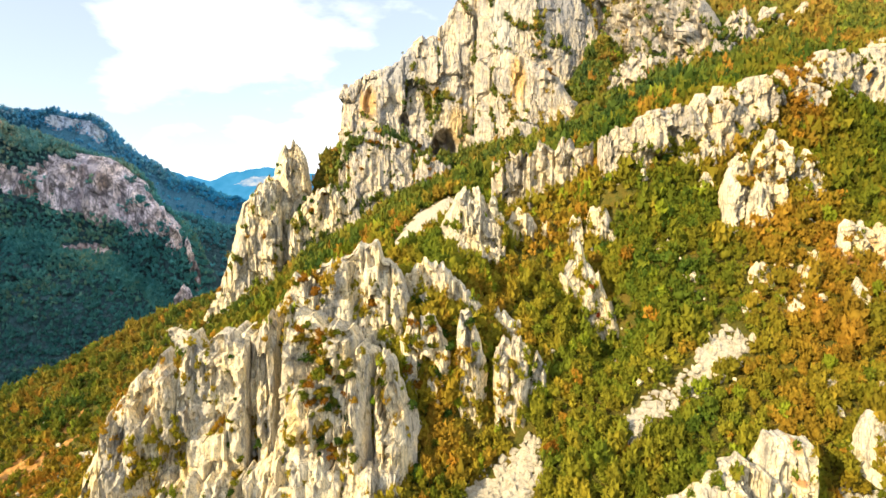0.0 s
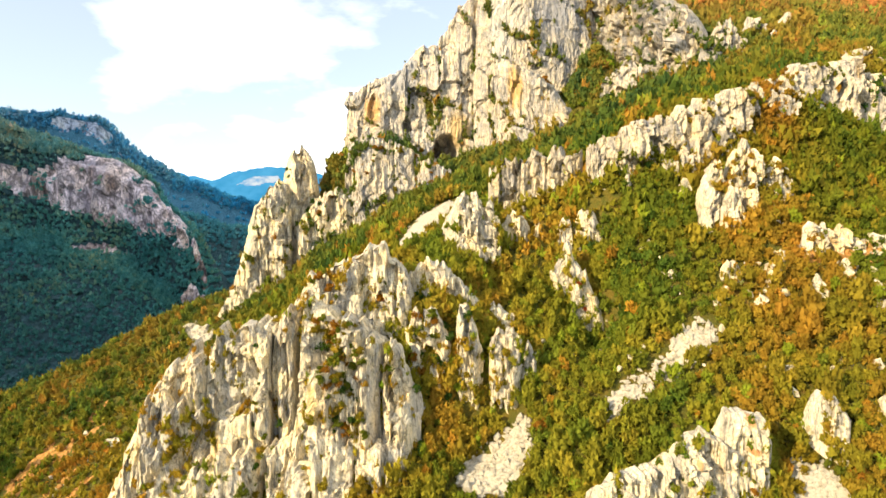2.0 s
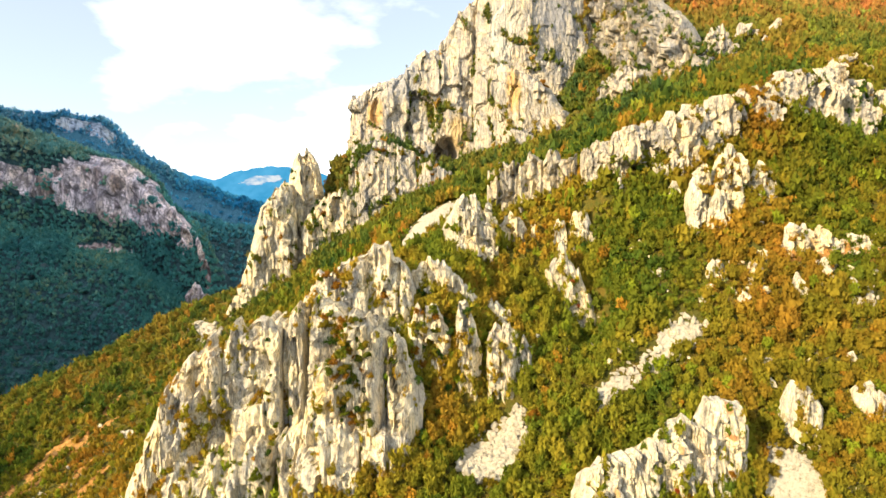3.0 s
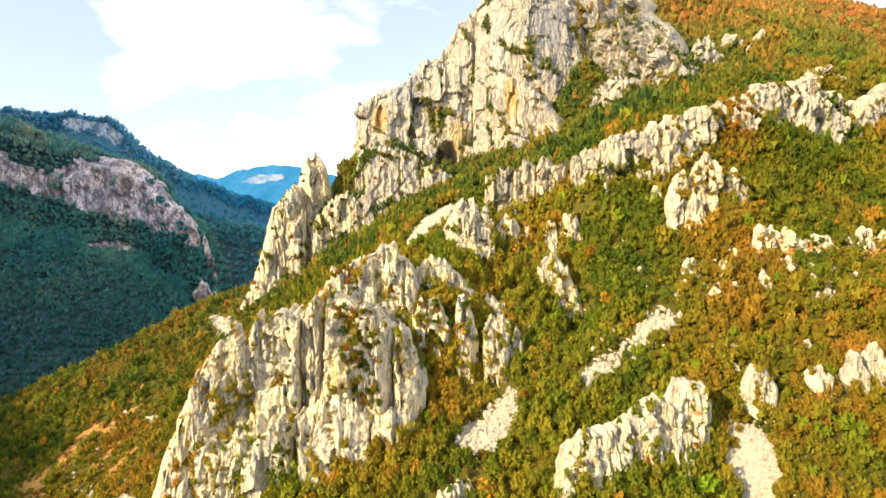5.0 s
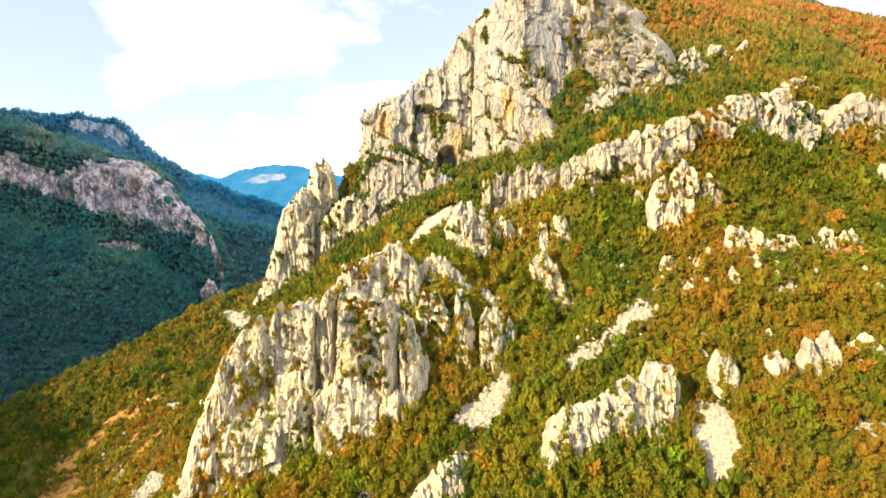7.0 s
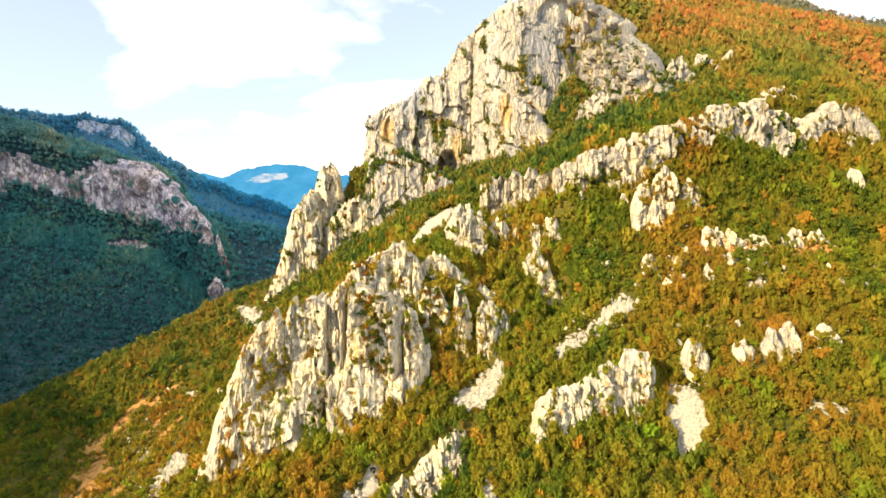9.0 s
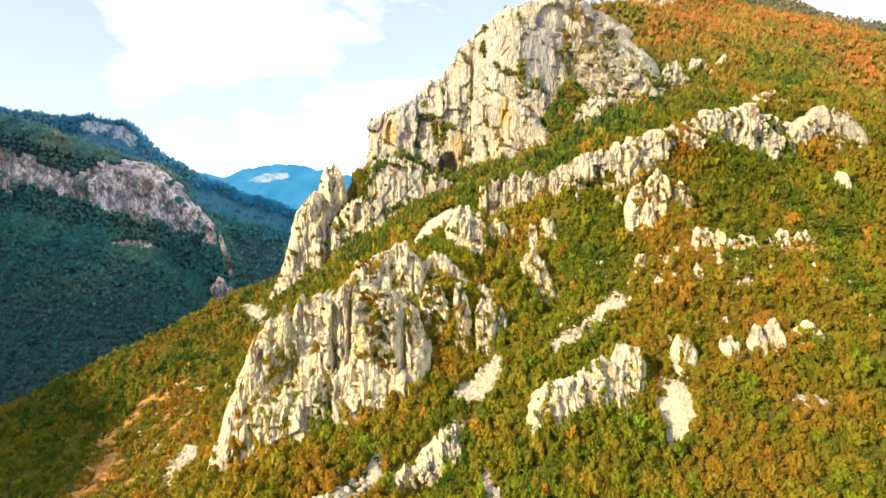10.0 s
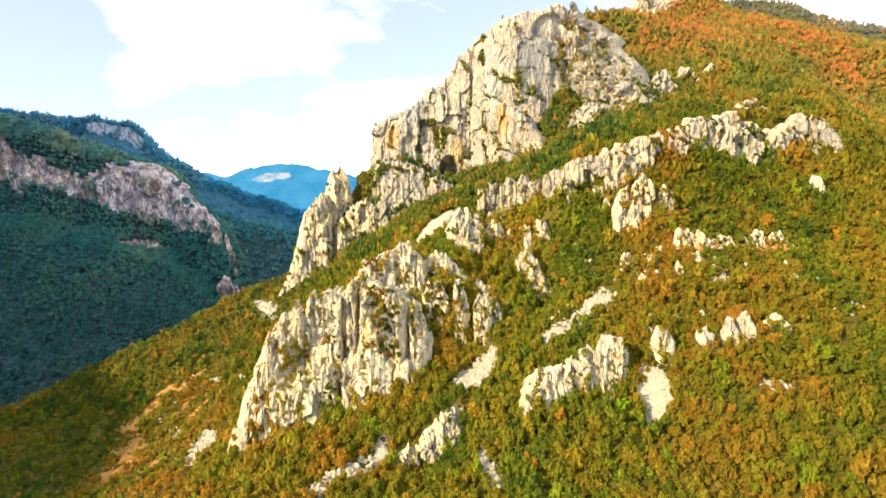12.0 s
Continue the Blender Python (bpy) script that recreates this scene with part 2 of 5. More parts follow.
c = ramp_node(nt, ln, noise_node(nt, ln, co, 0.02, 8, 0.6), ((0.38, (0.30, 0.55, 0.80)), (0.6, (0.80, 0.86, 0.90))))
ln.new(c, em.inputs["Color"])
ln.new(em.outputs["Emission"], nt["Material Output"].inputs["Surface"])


# ---- noise and land forms ----
def rnd3(ix, iy, iz, seed=0):
    h = (ix.astype(np.int64) * 374761393 + iy.astype(np.int64) * 668265263 + iz.astype(np.int64) * 2147483647 + seed * 974711) & 0xFFFFFFFF
    h = ((h ^ (h >> 13)) * 1274126177) & 0xFFFFFFFF
    h = ((h ^ (h >> 16)) * 2246822519) & 0xFFFFFFFF
    return ((h ^ (h >> 15)) & 0xFFFFFF) / float(0xFFFFFF)


def vnoise(x, y, z, seed=0):
    """Smooth value noise, -1 to 1."""
    x, y, z = np.broadcast_arrays(np.asarray(x, float), np.asarray(y, float), np.asarray(z, float))
    ix, iy, iz = np.floor(x), np.floor(y), np.floor(z)
    fx, fy, fz = x - ix, y - iy, z - iz
    fx, fy, fz = (f * f * f * (f * (f * 6 - 15) + 10) for f in (fx, fy, fz))
    total = 0
    for a in (0, 1):
        for bb in (0, 1):
            for cc in (0, 1):
                total = total + rnd3(ix + a, iy + bb, iz + cc, seed) * (fx if a else 1 - fx) * (fy if bb else 1 - fy) * (fz if cc else 1 - fz)
    return total * 2 - 1


def fbm(x, y, z, octaves=4, seed=0):
    total, amp = 0, 0.5
    for o in range(octaves):
        total = total + amp * vnoise(x * 2 ** o, y * 2 ** o, z * 2 ** o, seed + o)
        amp *= 0.5
    return total


def ridged(x, y, z, octaves=4, seed=0):
    total, amp = 0, 0.5
    for o in range(octaves):
        total = total + amp * (1 - 2 * np.abs(vnoise(x * 2.1 ** o, y * 2 ** o, z * 1.7 ** o, seed + o)) ** 0.8)
        amp *= 0.52
    return total


def soft_plus(v, k):
    return np.logaddexp(0, v / k) * k


def soft_min(a, bb, k):
    return -k * np.logaddexp(-a / k, -bb / k)


def soft_max(a, bb, k):
    return k * np.logaddexp(a / k, bb / k)


def step(v):
    return 1 / (1 + np.exp(-np.clip(v, -50, 50)))


def spline3(v):
    v = np.abs(v)
    return np.where(v < 1, 2 / 3 - v * v + v ** 3 / 2, np.where(v < 2, (2 - v) ** 3 / 6, 0))


# swell of the hillside over the plain slope: rows run west to east, columns south to north, every 50 m
SWELL = np.array([
    [0, 0, 0, 0, -8, -32, -8, 0],
    [29, 14, -2, -19, -30, -29, -27, -24],
    [32, 13, -7, -29, -40, -37, -33, -26],
    [32, 13, -11, -27, -33, -34, -32, -25],
    [25, 17, 2, 5, -7, -21, -22, -20],
    [9, 3, -2, 18, 16, -3, -8, -13],
    [-7, -5, 1, 20, 15, -3, -7, -5],
    [-17, -14, -3, 15, 18, 12, 8, 6],
    [-21, -21, -17, -8, 12, 24, 22, 16],
    [-19, -22, -24, -23, -5, 13, 17, 14],
    [-13, -19, -25, -27, -24, -19, -14, -8],
    [-6, -14, -22, -32, -45, -57, -60, -47],
], float)


def land(x, y, rough=True):
    """Height of the ground."""
    x, y = np.asarray(x, float), np.asarray(y, float)
    h = 40 + 0.50 * (y - 70) + 0.27 * (soft_min(x, 235.0, 25) - 60) - 0.17 * soft_plus(x - 300, 25)
    h = soft_min(h, 338 - np.where(x > 340, 0.0014, 0.0005) * (x - 340) ** 2 - 0.45 * soft_plus(y - 620, 20), 25)
    west = (x + 50) * -0.3 + (y - 292) * 0.95
    north = (x - 50) * -0.79 + (y - 335) * 0.61
    h = soft_max(h - 1.6 * soft_plus(soft_min(west, north, 15), 10), -150, 15)
    for i in range(12):
        bx = spline3((x + 250 - 50 * i) / 50)
        for j in range(8):
            if SWELL[i, j]:
                h = h + SWELL[i, j] * bx * spline3((y - 50 * j) / 50)

    def window(a, bb, k):
        return step((x - a) / k) * step((bb - x) / k)
    # benches behind the crags, and three gullies
    h = h + 24.0 * window(-62, 8, 5) * step((y - 119 - 0.05 * x) / 3) * np.exp(-np.maximum(y - 125, 0) / 45)
    h = h + 22.0 * window(50, 125, 10) * step((y - 160 - 0.12 * (x - 60)) / 3) * np.exp(-np.maximum(y - 170, 0) / 45)
    h = h + 33.0 * window(-60, -15, 5) * step((y - 268) / 2) * np.exp(-np.maximum(y - 278, 0) / 40)
    h = h + -12.0 * np.exp(-((x - 38) / 9) ** 2 - ((y - 137) / 14) ** 2)
    h = h + -10.0 * np.exp(-((x - 66) / 11) ** 2 - ((y - 82) / 9) ** 2)
    h = h + -11.0 * np.exp(-((x + 10) / 14) ** 2 - ((y - 80) / 10) ** 2)
    h = h + 41 * np.exp(-((x - 120) / 50) ** 2 - ((y - 362) / 50) ** 2) + 13 * np.exp(-((x - 98) / 20) ** 2 - ((y - 352) / 26) ** 2)
    h = h + 30 * np.exp(-((x - 232) / 34) ** 2 - ((y - 520) / 40) ** 2) - 13 * step((x - 285) / 14) * step((y - 380) / 25)
    h = h + 24 * np.exp(-((x - 74) / 12) ** 2 - ((y - 279) / 9) ** 2)
    h = h + 8 * np.exp(-((x - 54) / 14) ** 2 - ((y - 157) / 5) ** 2) + 5 * np.exp(-((x - 90) / 14) ** 2 - ((y - 146) / 6) ** 2)
    h = h + 9 * np.exp(-((x - 160) / 42) ** 2 - ((y - 216) / 15) ** 2) + 9 * np.exp(-((x - 118) / 16) ** 2 - ((y - 196) / 10) ** 2)
    h = h - 8 * np.exp(-((x - 0) / 10) ** 2 - ((y - 86) / 6) ** 2) + 5 * np.exp(-((x - 128) / 30) ** 2 - ((y - 171) / 6) ** 2)
    h = h + 11 * np.exp(-((x + 55) / 10) ** 2 - ((y - 273) / 12) ** 2) - 9 * np.exp(-((x - 9) / 11) ** 2 - ((y - 113) / 8) ** 2)
    h = h + 7.5 * np.exp(-((x + 132) / 34) ** 2 - ((y - 262) / 40) ** 2) - 0.36 * soft_plus(soft_min(-198 - x, 150.0, 20), 9) * step((420 - y) / 20)
    h = h + step((y - 425) / 25) * (5 * np.exp(-((x - 300) / 60) ** 2) - 0.19 * soft_plus(x - 352, 12))
    h = h - 6.5 * np.exp(-((x - 186) / 17) ** 2 - ((y - 196) / 7) ** 2) - 4 * np.exp(-((x - 146) / 24) ** 2 - ((y - 182) / 5) ** 2)
    h = h - 4 * np.exp(-((x - 43) / 5) ** 2 - ((y - 133) / 6) ** 2)
    h = h + 3.5 * np.exp(-((x + 15) / 16) ** 2 - ((y - 101) / 7) ** 2)
    if rough:
        h = h + 2.6 * fbm(x / 26, y / 26, 0.5, 4, 11) + 5 * vnoise(x / 90, y / 90, 0.3, 5) * step((y - 330) / 20)
    return h


def mesh_object(name, verts, faces, mats, parent=None, smooth=True, slots=None):
    me = bpy.data.meshes.new(name)
    faces = np.asarray(faces, np.int32)
    verts = np.asarray(verts, np.float32)
    k = faces.shape[1]
    me.vertices.add(len(verts))
    me.vertices.foreach_set("co", verts.ravel())
    me.loops.add(faces.size)
    me.loops.foreach_set("vertex_index", faces.ravel())
    me.polygons.add(len(faces))
    me.polygons.foreach_set("loop_start", np.arange(0, faces.size, k, dtype=np.int32))
    me.polygons.foreach_set("use_smooth", np.full(len(faces), smooth, bool))
    for m in mats:
        me.materials.append(m)
    if slots is not None:
        me.polygons.foreach_set("material_index", np.asarray(slots, np.int32))
    me.update(calc_edges=True)
    ob = new(name, me)
    ob.parent = parent
    return ob


def grid_faces(nu, nv):
    i = np.arange(nu - 1)[:, None] * nv + np.arange(nv - 1)[None, :]
    return np.stack([i, i + nv, i + nv + 1, i + 1], -1).reshape(-1, 4)


# ---- ground: one sheet to the horizon, finest on the near hillside ----
def spaced(lo, a, bb, hi, fine, n_out):
    inner = np.arange(a, bb + fine, fine)
    k = np.linspace(0, 1, n_out + 1)[1:] ** 2.2
    return np.concatenate([(a + (lo - a) * k)[::-1], inner, inner[-1] + (hi - inner[-1]) * k])


gx, gy = spaced(-3600, -280, 420, 3600, 2.8, 40), spaced(-2600, 20, 480, 4700, 2.8, 40)
GX, GY = np.meshgrid(gx, gy, indexing="ij")
ground = mesh_object("ground", np.stack([GX, GY, land(GX, GY)], -1).reshape(-1, 3), grid_faces(len(gx), len(gy)), [GROUND])
tagged(ground, "dry olive-brown hillside ground with grass and stones", "ground", kind="structure")

# where rock and scree cover the ground, on a one-metre raster
MX0, MY0 = -300, 0
covered = np.zeros((800, 520), bool)


def cover(x, y, r):
    i0, i1 = int(x - r - MX0), int(x + r - MX0) + 2
    j0, j1 = int(y - r - MY0), int(y + r - MY0) + 2
    i0, j0 = max(i0, 0), max(j0, 0)
    if i1 <= i0 or j1 <= j0:
        return
    ii, jj = np.meshgrid(np.arange(i0, min(i1, 800)), np.arange(j0, min(j1, 520)), indexing="ij")
    covered[ii, jj] |= (ii + MX0 - x) ** 2 + (jj + MY0 - y) ** 2 < r * r


def is_covered(x, y, raster=covered):
    i = np.clip((x - MX0).astype(int), 0, 799)
    j = np.clip((y - MY0).astype(int), 0, 519)
    return raster[i, j]


# ---- limestone crags ----
ledges, clefts, rock_tris = [], [], []


def columns(s, width, seed):
    """Uneven columns along s: a number from 0 to 1 for each, and how near its joint is (1 on the joint)."""
    q = s / width + 0.45 * vnoise(s / width * 0.7, seed * 3.1, 0.5, seed)
    cell = np.floor(q)
    f = q - cell
    edge = np.minimum(f, 1 - f)
    zero = np.zeros_like(cell)
    return rnd3(cell, zero, zero, seed), np.clip(1 - edge / 0.09, 0, 1)


def blocks(p, q, seed):
    """Uneven blocks in the plane: tilted flat facets, and how near the joints are."""
    ip, iq = np.floor(p), np.floor(q)
    best, second = np.full(p.shape, 9.0), np.full(p.shape, 9.0)
    face = np.zeros(p.shape)
    zero = np.zeros_like(ip)
    for a in (-1, 0, 1):
        for c in (-1, 0, 1):
            cp, cq = ip + a, iq + c
            dp = p - cp - 0.1 - 0.8 * rnd3(cp, cq, zero, seed)
            dq = q - cq - 0.1 - 0.8 * rnd3(cp, cq, zero + 1, seed)
            d = np.maximum(np.abs(dp), np.abs(dq)) * 0.6 + 0.4 * np.hypot(dp, dq)
            f = 0.6 * (rnd3(cp, cq, zero + 2, seed) - 0.5) + 1.4 * (rnd3(cp, cq, zero + 3, seed) - 0.5) * dp + 1.1 * (rnd3(cp, cq, zero + 4, seed) - 0.5) * dq
            near = d < best
            second = np.where(near, best, np.minimum(second, d))
            face = np.where(near, f, face)
            best = np.where(near, d, best)
    return face, np.clip(1 - (second - best) / 0.13, 0, 1)


def buttress(name, spine, thick, seed, parent=None, mat=None, res=0.7, col=6.0, jag=0.10, depth=1.4, batter=0.35, back=1.4, lean=(0, 0), foot=5.0, carve=(), round_top=0.28, grow=True, cov=1.0, blunt=8, mid=1.0, rib=1.0):
    """A wall of fluted limestone along a spine of (x, y, crest height): jointed columns of uneven height and depth, ledges, and rounded ends."""
    mat = mat or ROCK
    sp = np.array(spine, float)
    seg = np.hypot(*np.diff(sp[:, :2], axis=0).T)
    arc = np.concatenate([[0], np.cumsum(seg)])
    length = arc[-1]
    nu = max(int(length / res / 0.8), 12) + 1
    u = 0.5 - 0.5 * np.cos(np.pi * (0.06 + 0.88 * np.linspace(0, 1, nu)))
    u = (u - u[0]) / (u[-1] - u[0])
    s = u * length
    px, py, top = (np.interp(s, arc, sp[:, k]) for k in range(3))
    kern = np.ones(max(int(3 / res), 1))
    kern /= kern.sum()

    def smooth(v):
        pad = len(kern) // 2
        return np.convolve(np.pad(v, (pad, len(kern) - 1 - pad), mode="edge"), kern, "valid")
    px, py = smooth(px), smooth(py)
    tx, ty = np.gradient(px, s), np.gradient(py, s)
    tn = np.hypot(tx, ty)
    nx, ny = ty / tn, -tx / tn
    w = thick / 2 * np.clip(1 - np.abs(2 * u - 1) ** blunt, 0.01, 1) ** 0.5
    low = np.minimum(land(px + nx * w, py + ny * w, False), land(px - nx * w * back, py - ny * w * back, False)) - foot
    c1, e1 = columns(s, col, seed)
    c2, e2 = columns(s, col * 0.37, seed + 7)
    high = np.maximum(top - low, 3)
    top = top + np.minimum(high, 60) * jag * ((c1 - 0.6) * 0.9 + (c2 - 0.6) * 0.5 - 0.35 * e1 - 0.2 * e2 + 1.1 * fbm(s / (col * 0.6), 0.3, 0.5, 4, seed + 6))
    top = top + min(thick / 6, 1.3) * min(jag / 0.06, 1) * (1.5 * (columns(s, 1.2, seed + 8)[0] - 0.5) + 0.9 * fbm(s / 1.4, 0.7, 0.2, 2, seed + 9))
    high = np.maximum(top - low, 3)
    n_front = max(int(np.max(high) / res / 1.25), 8)
    n_back = max(int(n_front / 3.5), 5)
    hv = np.concatenate([np.linspace(0, 1, n_front) ** 0.85, np.linspace(1, 0, n_back + 1)[1:]])
    side = np.concatenate([np.ones(n_front), -np.ones(n_back)])
    H, S = np.broadcast_to(hv, (nu, len(hv))), np.broadcast_to(s[:, None], (nu, len(hv)))
    sd = np.broadcast_to(side, H.shape)
    Z = low[:, None] + high[:, None] * H
    W = w[:, None]
    X0, Y0 = px[:, None] + 0 * H, py[:, None] + 0 * H
    NX, NY = nx[:, None], ny[:, None]
    crown = np.clip(1 - H ** 11, 0, 1) ** round_top
    off = np.where(sd > 0, W * (crown * 0.85 + batter * (1 - H)), W * back * (0.12 * crown + 0.9 * (1 - H) ** 0.8))
    warp = col * 0.16 * fbm(S / (col * 0.9), sd * 3.3, Z / (col * 1.3), 4, seed + 3)
    P, Q = S + warp, Z + col * 0.22 * fbm(S / (col * 1.1), sd * 3.3 + 9, Z / (col * 1.1), 3, seed + 4)
    a1, j1 = columns(P + sd * 31.7, col, seed)
    a2, j2 = columns(P + sd * 17.3, col * 0.37, seed + 7)
    b0, k0 = blocks(P / (col * 1.5) + sd * 13.7, Q / (col * 2.3) + 0.2 * S / col, seed + 10)
    b1, k1 = blocks(P / (col * 0.72) + sd * 31.7, Q / (col * 1.25), seed + 11)
    b2, k2 = blocks(P / (col * 0.3) + sd * 17.3, Q / (col * 1.0) + 0.2 * S / col, seed + 12)
    b3, k3 = blocks(P / 1.0 + sd * 11.3, Q / 3.0 + 0.3 * S, seed + 13)
    scale = np.clip(W / 3.0, 0.25, 1)
    swell = fbm(X0 / 13, Y0 / 13, Z / 24, 4, seed + 20)
    rough = fbm(S / 2.6, sd * 5, Z / 4.0, 4, seed + 40)
    chip = ridged(S / 1.3, sd * 5, Z / 1.9, 3, seed + 50)
    terrace = np.clip(vnoise(S / 14, sd, Q / 5.0, seed + 60), -0.2, 1)
    fade = np.clip(0.2 + 1.5 * vnoise(S / (col * 1.3), sd * 2.2, Z / (col * 1.7), seed + 80), 0, 1)
    D = depth * (rib * (0.7 * (a1 - 0.5) - 1.3 * j1 * fade + 0.2 * (a2 - 0.5) - 0.3 * j2 * (1 - fade)) + 3.2 * b0 - 0.25 * k0 + 2.1 * b1 - 0.2 * k1 + mid * (1.5 * b2 - 0.08 * k2 + 0.6 * terrace) + 0.5 * swell)
    D = D + min(depth, 1.4) * (0.66 * b3 - 0.05 * k3 + 0.1 * chip + 0.1 * rough)
    D = D * scale * np.where(H > 0.985, 0.35, 1.0)
    off = np.maximum(off + D, np.where(sd > 0, -0.35 * W, 0.02))
    off[0], off[-1] = 0, 0
    off[1], off[-2] = off[1] * 0.6, off[-2] * 0.6
    X = X0 + NX * off * sd + lean[0] * (H - 0.3)
    Y = Y0 + NY * off * sd + lean[1] * (H - 0.3)
    Z = Z + 0.15 * chip * scale + 0.5 * scale * rough * (H > 0.8)
    for cx, cz, half, tall, deep in carve:
        dx = (X - cx) / half
        dz = (Z - cz) / tall
        inside = step((1 - dx * dx - np.where(dz > 0, dz * dz, (dz * 3) ** 2) + 0.12 * rough) / 0.06) * (sd > 0)
        X, Y = X - NX * deep * inside, Y - NY * deep * inside
    verts = np.stack([X, Y, Z], -1)
    ob = mesh_object(name, verts.reshape(-1, 3), grid_faces(nu, len(hv))[:, ::-1], [mat], parent, smooth=False)
    rock_tris.append((verts.reshape(-1, 3), grid_faces(nu, len(hv))))
    for k in range(0, nu, max(int(1.0 / res), 1)):
        cover(px[k] - nx[k] * w[k] * (back - 1) * 0.4, py[k] - ny[k] * w[k] * (back - 1) * 0.4, w[k] * 0.45 * cov)
    if grow:
        du, dv = verts[1:, :-1] - verts[:-1, :-1], verts[:-1, 1:] - verts[:-1, :-1]
        nrm = np.cross(du, dv)
        nz = np.abs(nrm[..., 2]) / (np.linalg.norm(nrm, axis=-1) + 1e-9)
        pick = (nz > 0.62) & (Z[:-1, :-1] > low[:, None][:-1] + foot)
        ledges.append(verts[:-1, :-1][pick])
        joint = (np.maximum(j1 * fade, 0.9 * k0) > 0.55) & (sd > 0) & (H < 0.97) & (Z > low[:, None] + foot)
        clefts.append(verts[joint])
    return ob


def crag(name, label, parts, group="", **common):
    """A rock outcrop of one or several buttresses: one alone is a single mesh."""
    if len(parts) == 1:
        spine, thick, seed, extra = parts[0]
        return tagged(buttress(name, spine, thick, seed, **{**common, **extra}), label, "rock", group)
    top = tagged(new(name), label, "rock", group)
    for spine, thick, seed, extra in parts:
        buttress("buttress", spine, thick, seed, parent=top, **{**common, **extra})
    return top


crag("cliff_massif", "tall grey and cream limestone cliff with an arched cave", [
    ([(-51, 293, 148), (-47, 291, 160), (-35, 291, 167), (-22, 295, 176), (-12, 296, 185), (2, 298, 188), (8, 299, 198), (18, 300, 213)], 20, 1,
     dict(carve=((1.5, 128.5, 6.6, 10, 20), (-19, 142, 2.2, 5, 6), (-36, 149, 2.5, 9, 4)))),
    ([(-2, 302, 184), (5, 300, 196), (11, 298, 208), (20, 296, 215)], 22, 2, dict(depth=2.2, carve=((1.5, 128.5, 6.6, 10, 20),))),
    ([(17, 291, 204), (21, 289, 215), (28, 289, 220), (38, 290, 226), (49, 292, 231), (61, 295, 235), (72, 298, 238), (79, 301, 238)], 18, 190, dict(depth=1.1, col=17, batter=0.15, rib=0.25, carve=((70, 218, 14, 13, 3.2),))),
    ([(34, 296, 222), (46, 302, 230), (56, 306, 235), (68, 308, 239), (80, 308, 240), (92, 306, 237)], 20, 91, dict(depth=1.8, batter=0.2)),
    ([(84, 306, 236), (99, 292, 224), (110, 278, 208), (117, 266, 192), (125, 257, 176), (132, 250, 164)], 16, 3, dict(batter=0.8, jag=0.18, col=5.5, depth=2.8, mid=1.2, rib=1.6)),
    ([(86, 296, 214), (97, 280, 200), (106, 268, 186), (113, 260, 176)], 10, 70, dict(batter=0.9, jag=0.16, col=5, depth=2.4, rib=1.6, mid=1.2)),
    ([(26, 284, 176), (34, 280, 172), (44, 277, 167), (54, 273, 160), (62, 268, 148), (69, 263, 140)], 14, 4, dict(batter=0.5, cov=0.6, back=1.3, jag=0.08)),
    ([(76, 270, 158), (82, 266, 168), (88, 262, 171), (94, 260, 166)], 9, 71, dict(batter=0.5, cov=0.7, jag=0.10, col=5)),
    ([(124, 262, 178), (128, 262, 187), (133, 261, 189), (138, 259, 180), (142, 258, 172)], 8, 92, dict(batter=0.6, jag=0.12, col=4)),
], mat=ROCK_HIGH, res=0.62, col=13, depth=1.9, back=3.0, jag=0.05, mid=0.6, rib=0.4)

crag("rock_outcrop", "small grey limestone knobs on the upper slope", [
    ([(142, 268, 183), (145, 269, 190), (150, 269, 191), (154, 269, 188), (157, 268, 183)], 6, 93, {}),
    ([(158, 270, 187), (161, 271, 193), (165, 271, 193), (169, 270, 190), (173, 268, 185)], 6, 94, {}),
    ([(151, 261, 179), (154, 261, 185), (158, 261, 179)], 4, 95, {}),
], mat=ROCK_HIGH, res=0.5, col=3, jag=0.25, depth=1.4, blunt=9, round_top=0.15)

crag("rock_bluff", "weathered limestone bluff with grassy ledges below the cave", [
    ([(-46, 264, 124), (-43, 264, 133), (-34, 263, 136), (-20, 264, 132), (-8, 265, 125), (4, 266, 119)], 13, 5, dict(batter=0.6)),
    ([(-47, 262, 114), (-45, 262, 130), (-43, 263, 136), (-40, 264, 135)], 9, 6, {}),
], mat=ROCK_HIGH, res=0.5, col=11, jag=0.06, cov=0.8, depth=1.5, mid=0.45)

crag("rock_spire", "pale limestone spire rising over the valley", [
    ([(-104, 247, 52), (-97, 249, 66), (-92, 252, 84), (-88, 255, 103), (-83, 257, 109), (-76, 258, 111), (-72, 259, 100)], 16, 8, dict(batter=0.4)),
    ([(-77.5, 263, 104), (-75.5, 265, 121), (-73, 267, 127.5), (-69, 268, 129.5), (-65, 268, 128.5), (-62.5, 268, 124), (-60.5, 268, 110)], 13, 9, dict(batter=0.22, round_top=0.2)),
    ([(-83, 259, 104), (-81, 260, 112), (-77.5, 261, 116), (-74.5, 262, 113), (-72.5, 262, 102)], 9, 11, dict(batter=0.3)),
    ([(-70, 258, 94), (-64, 260, 102), (-57, 261, 108), (-49, 261, 111), (-40, 260, 103)], 12, 10, dict(batter=0.4)),
], mat=ROCK, res=0.55, col=7, jag=0.05, round_top=0.3)

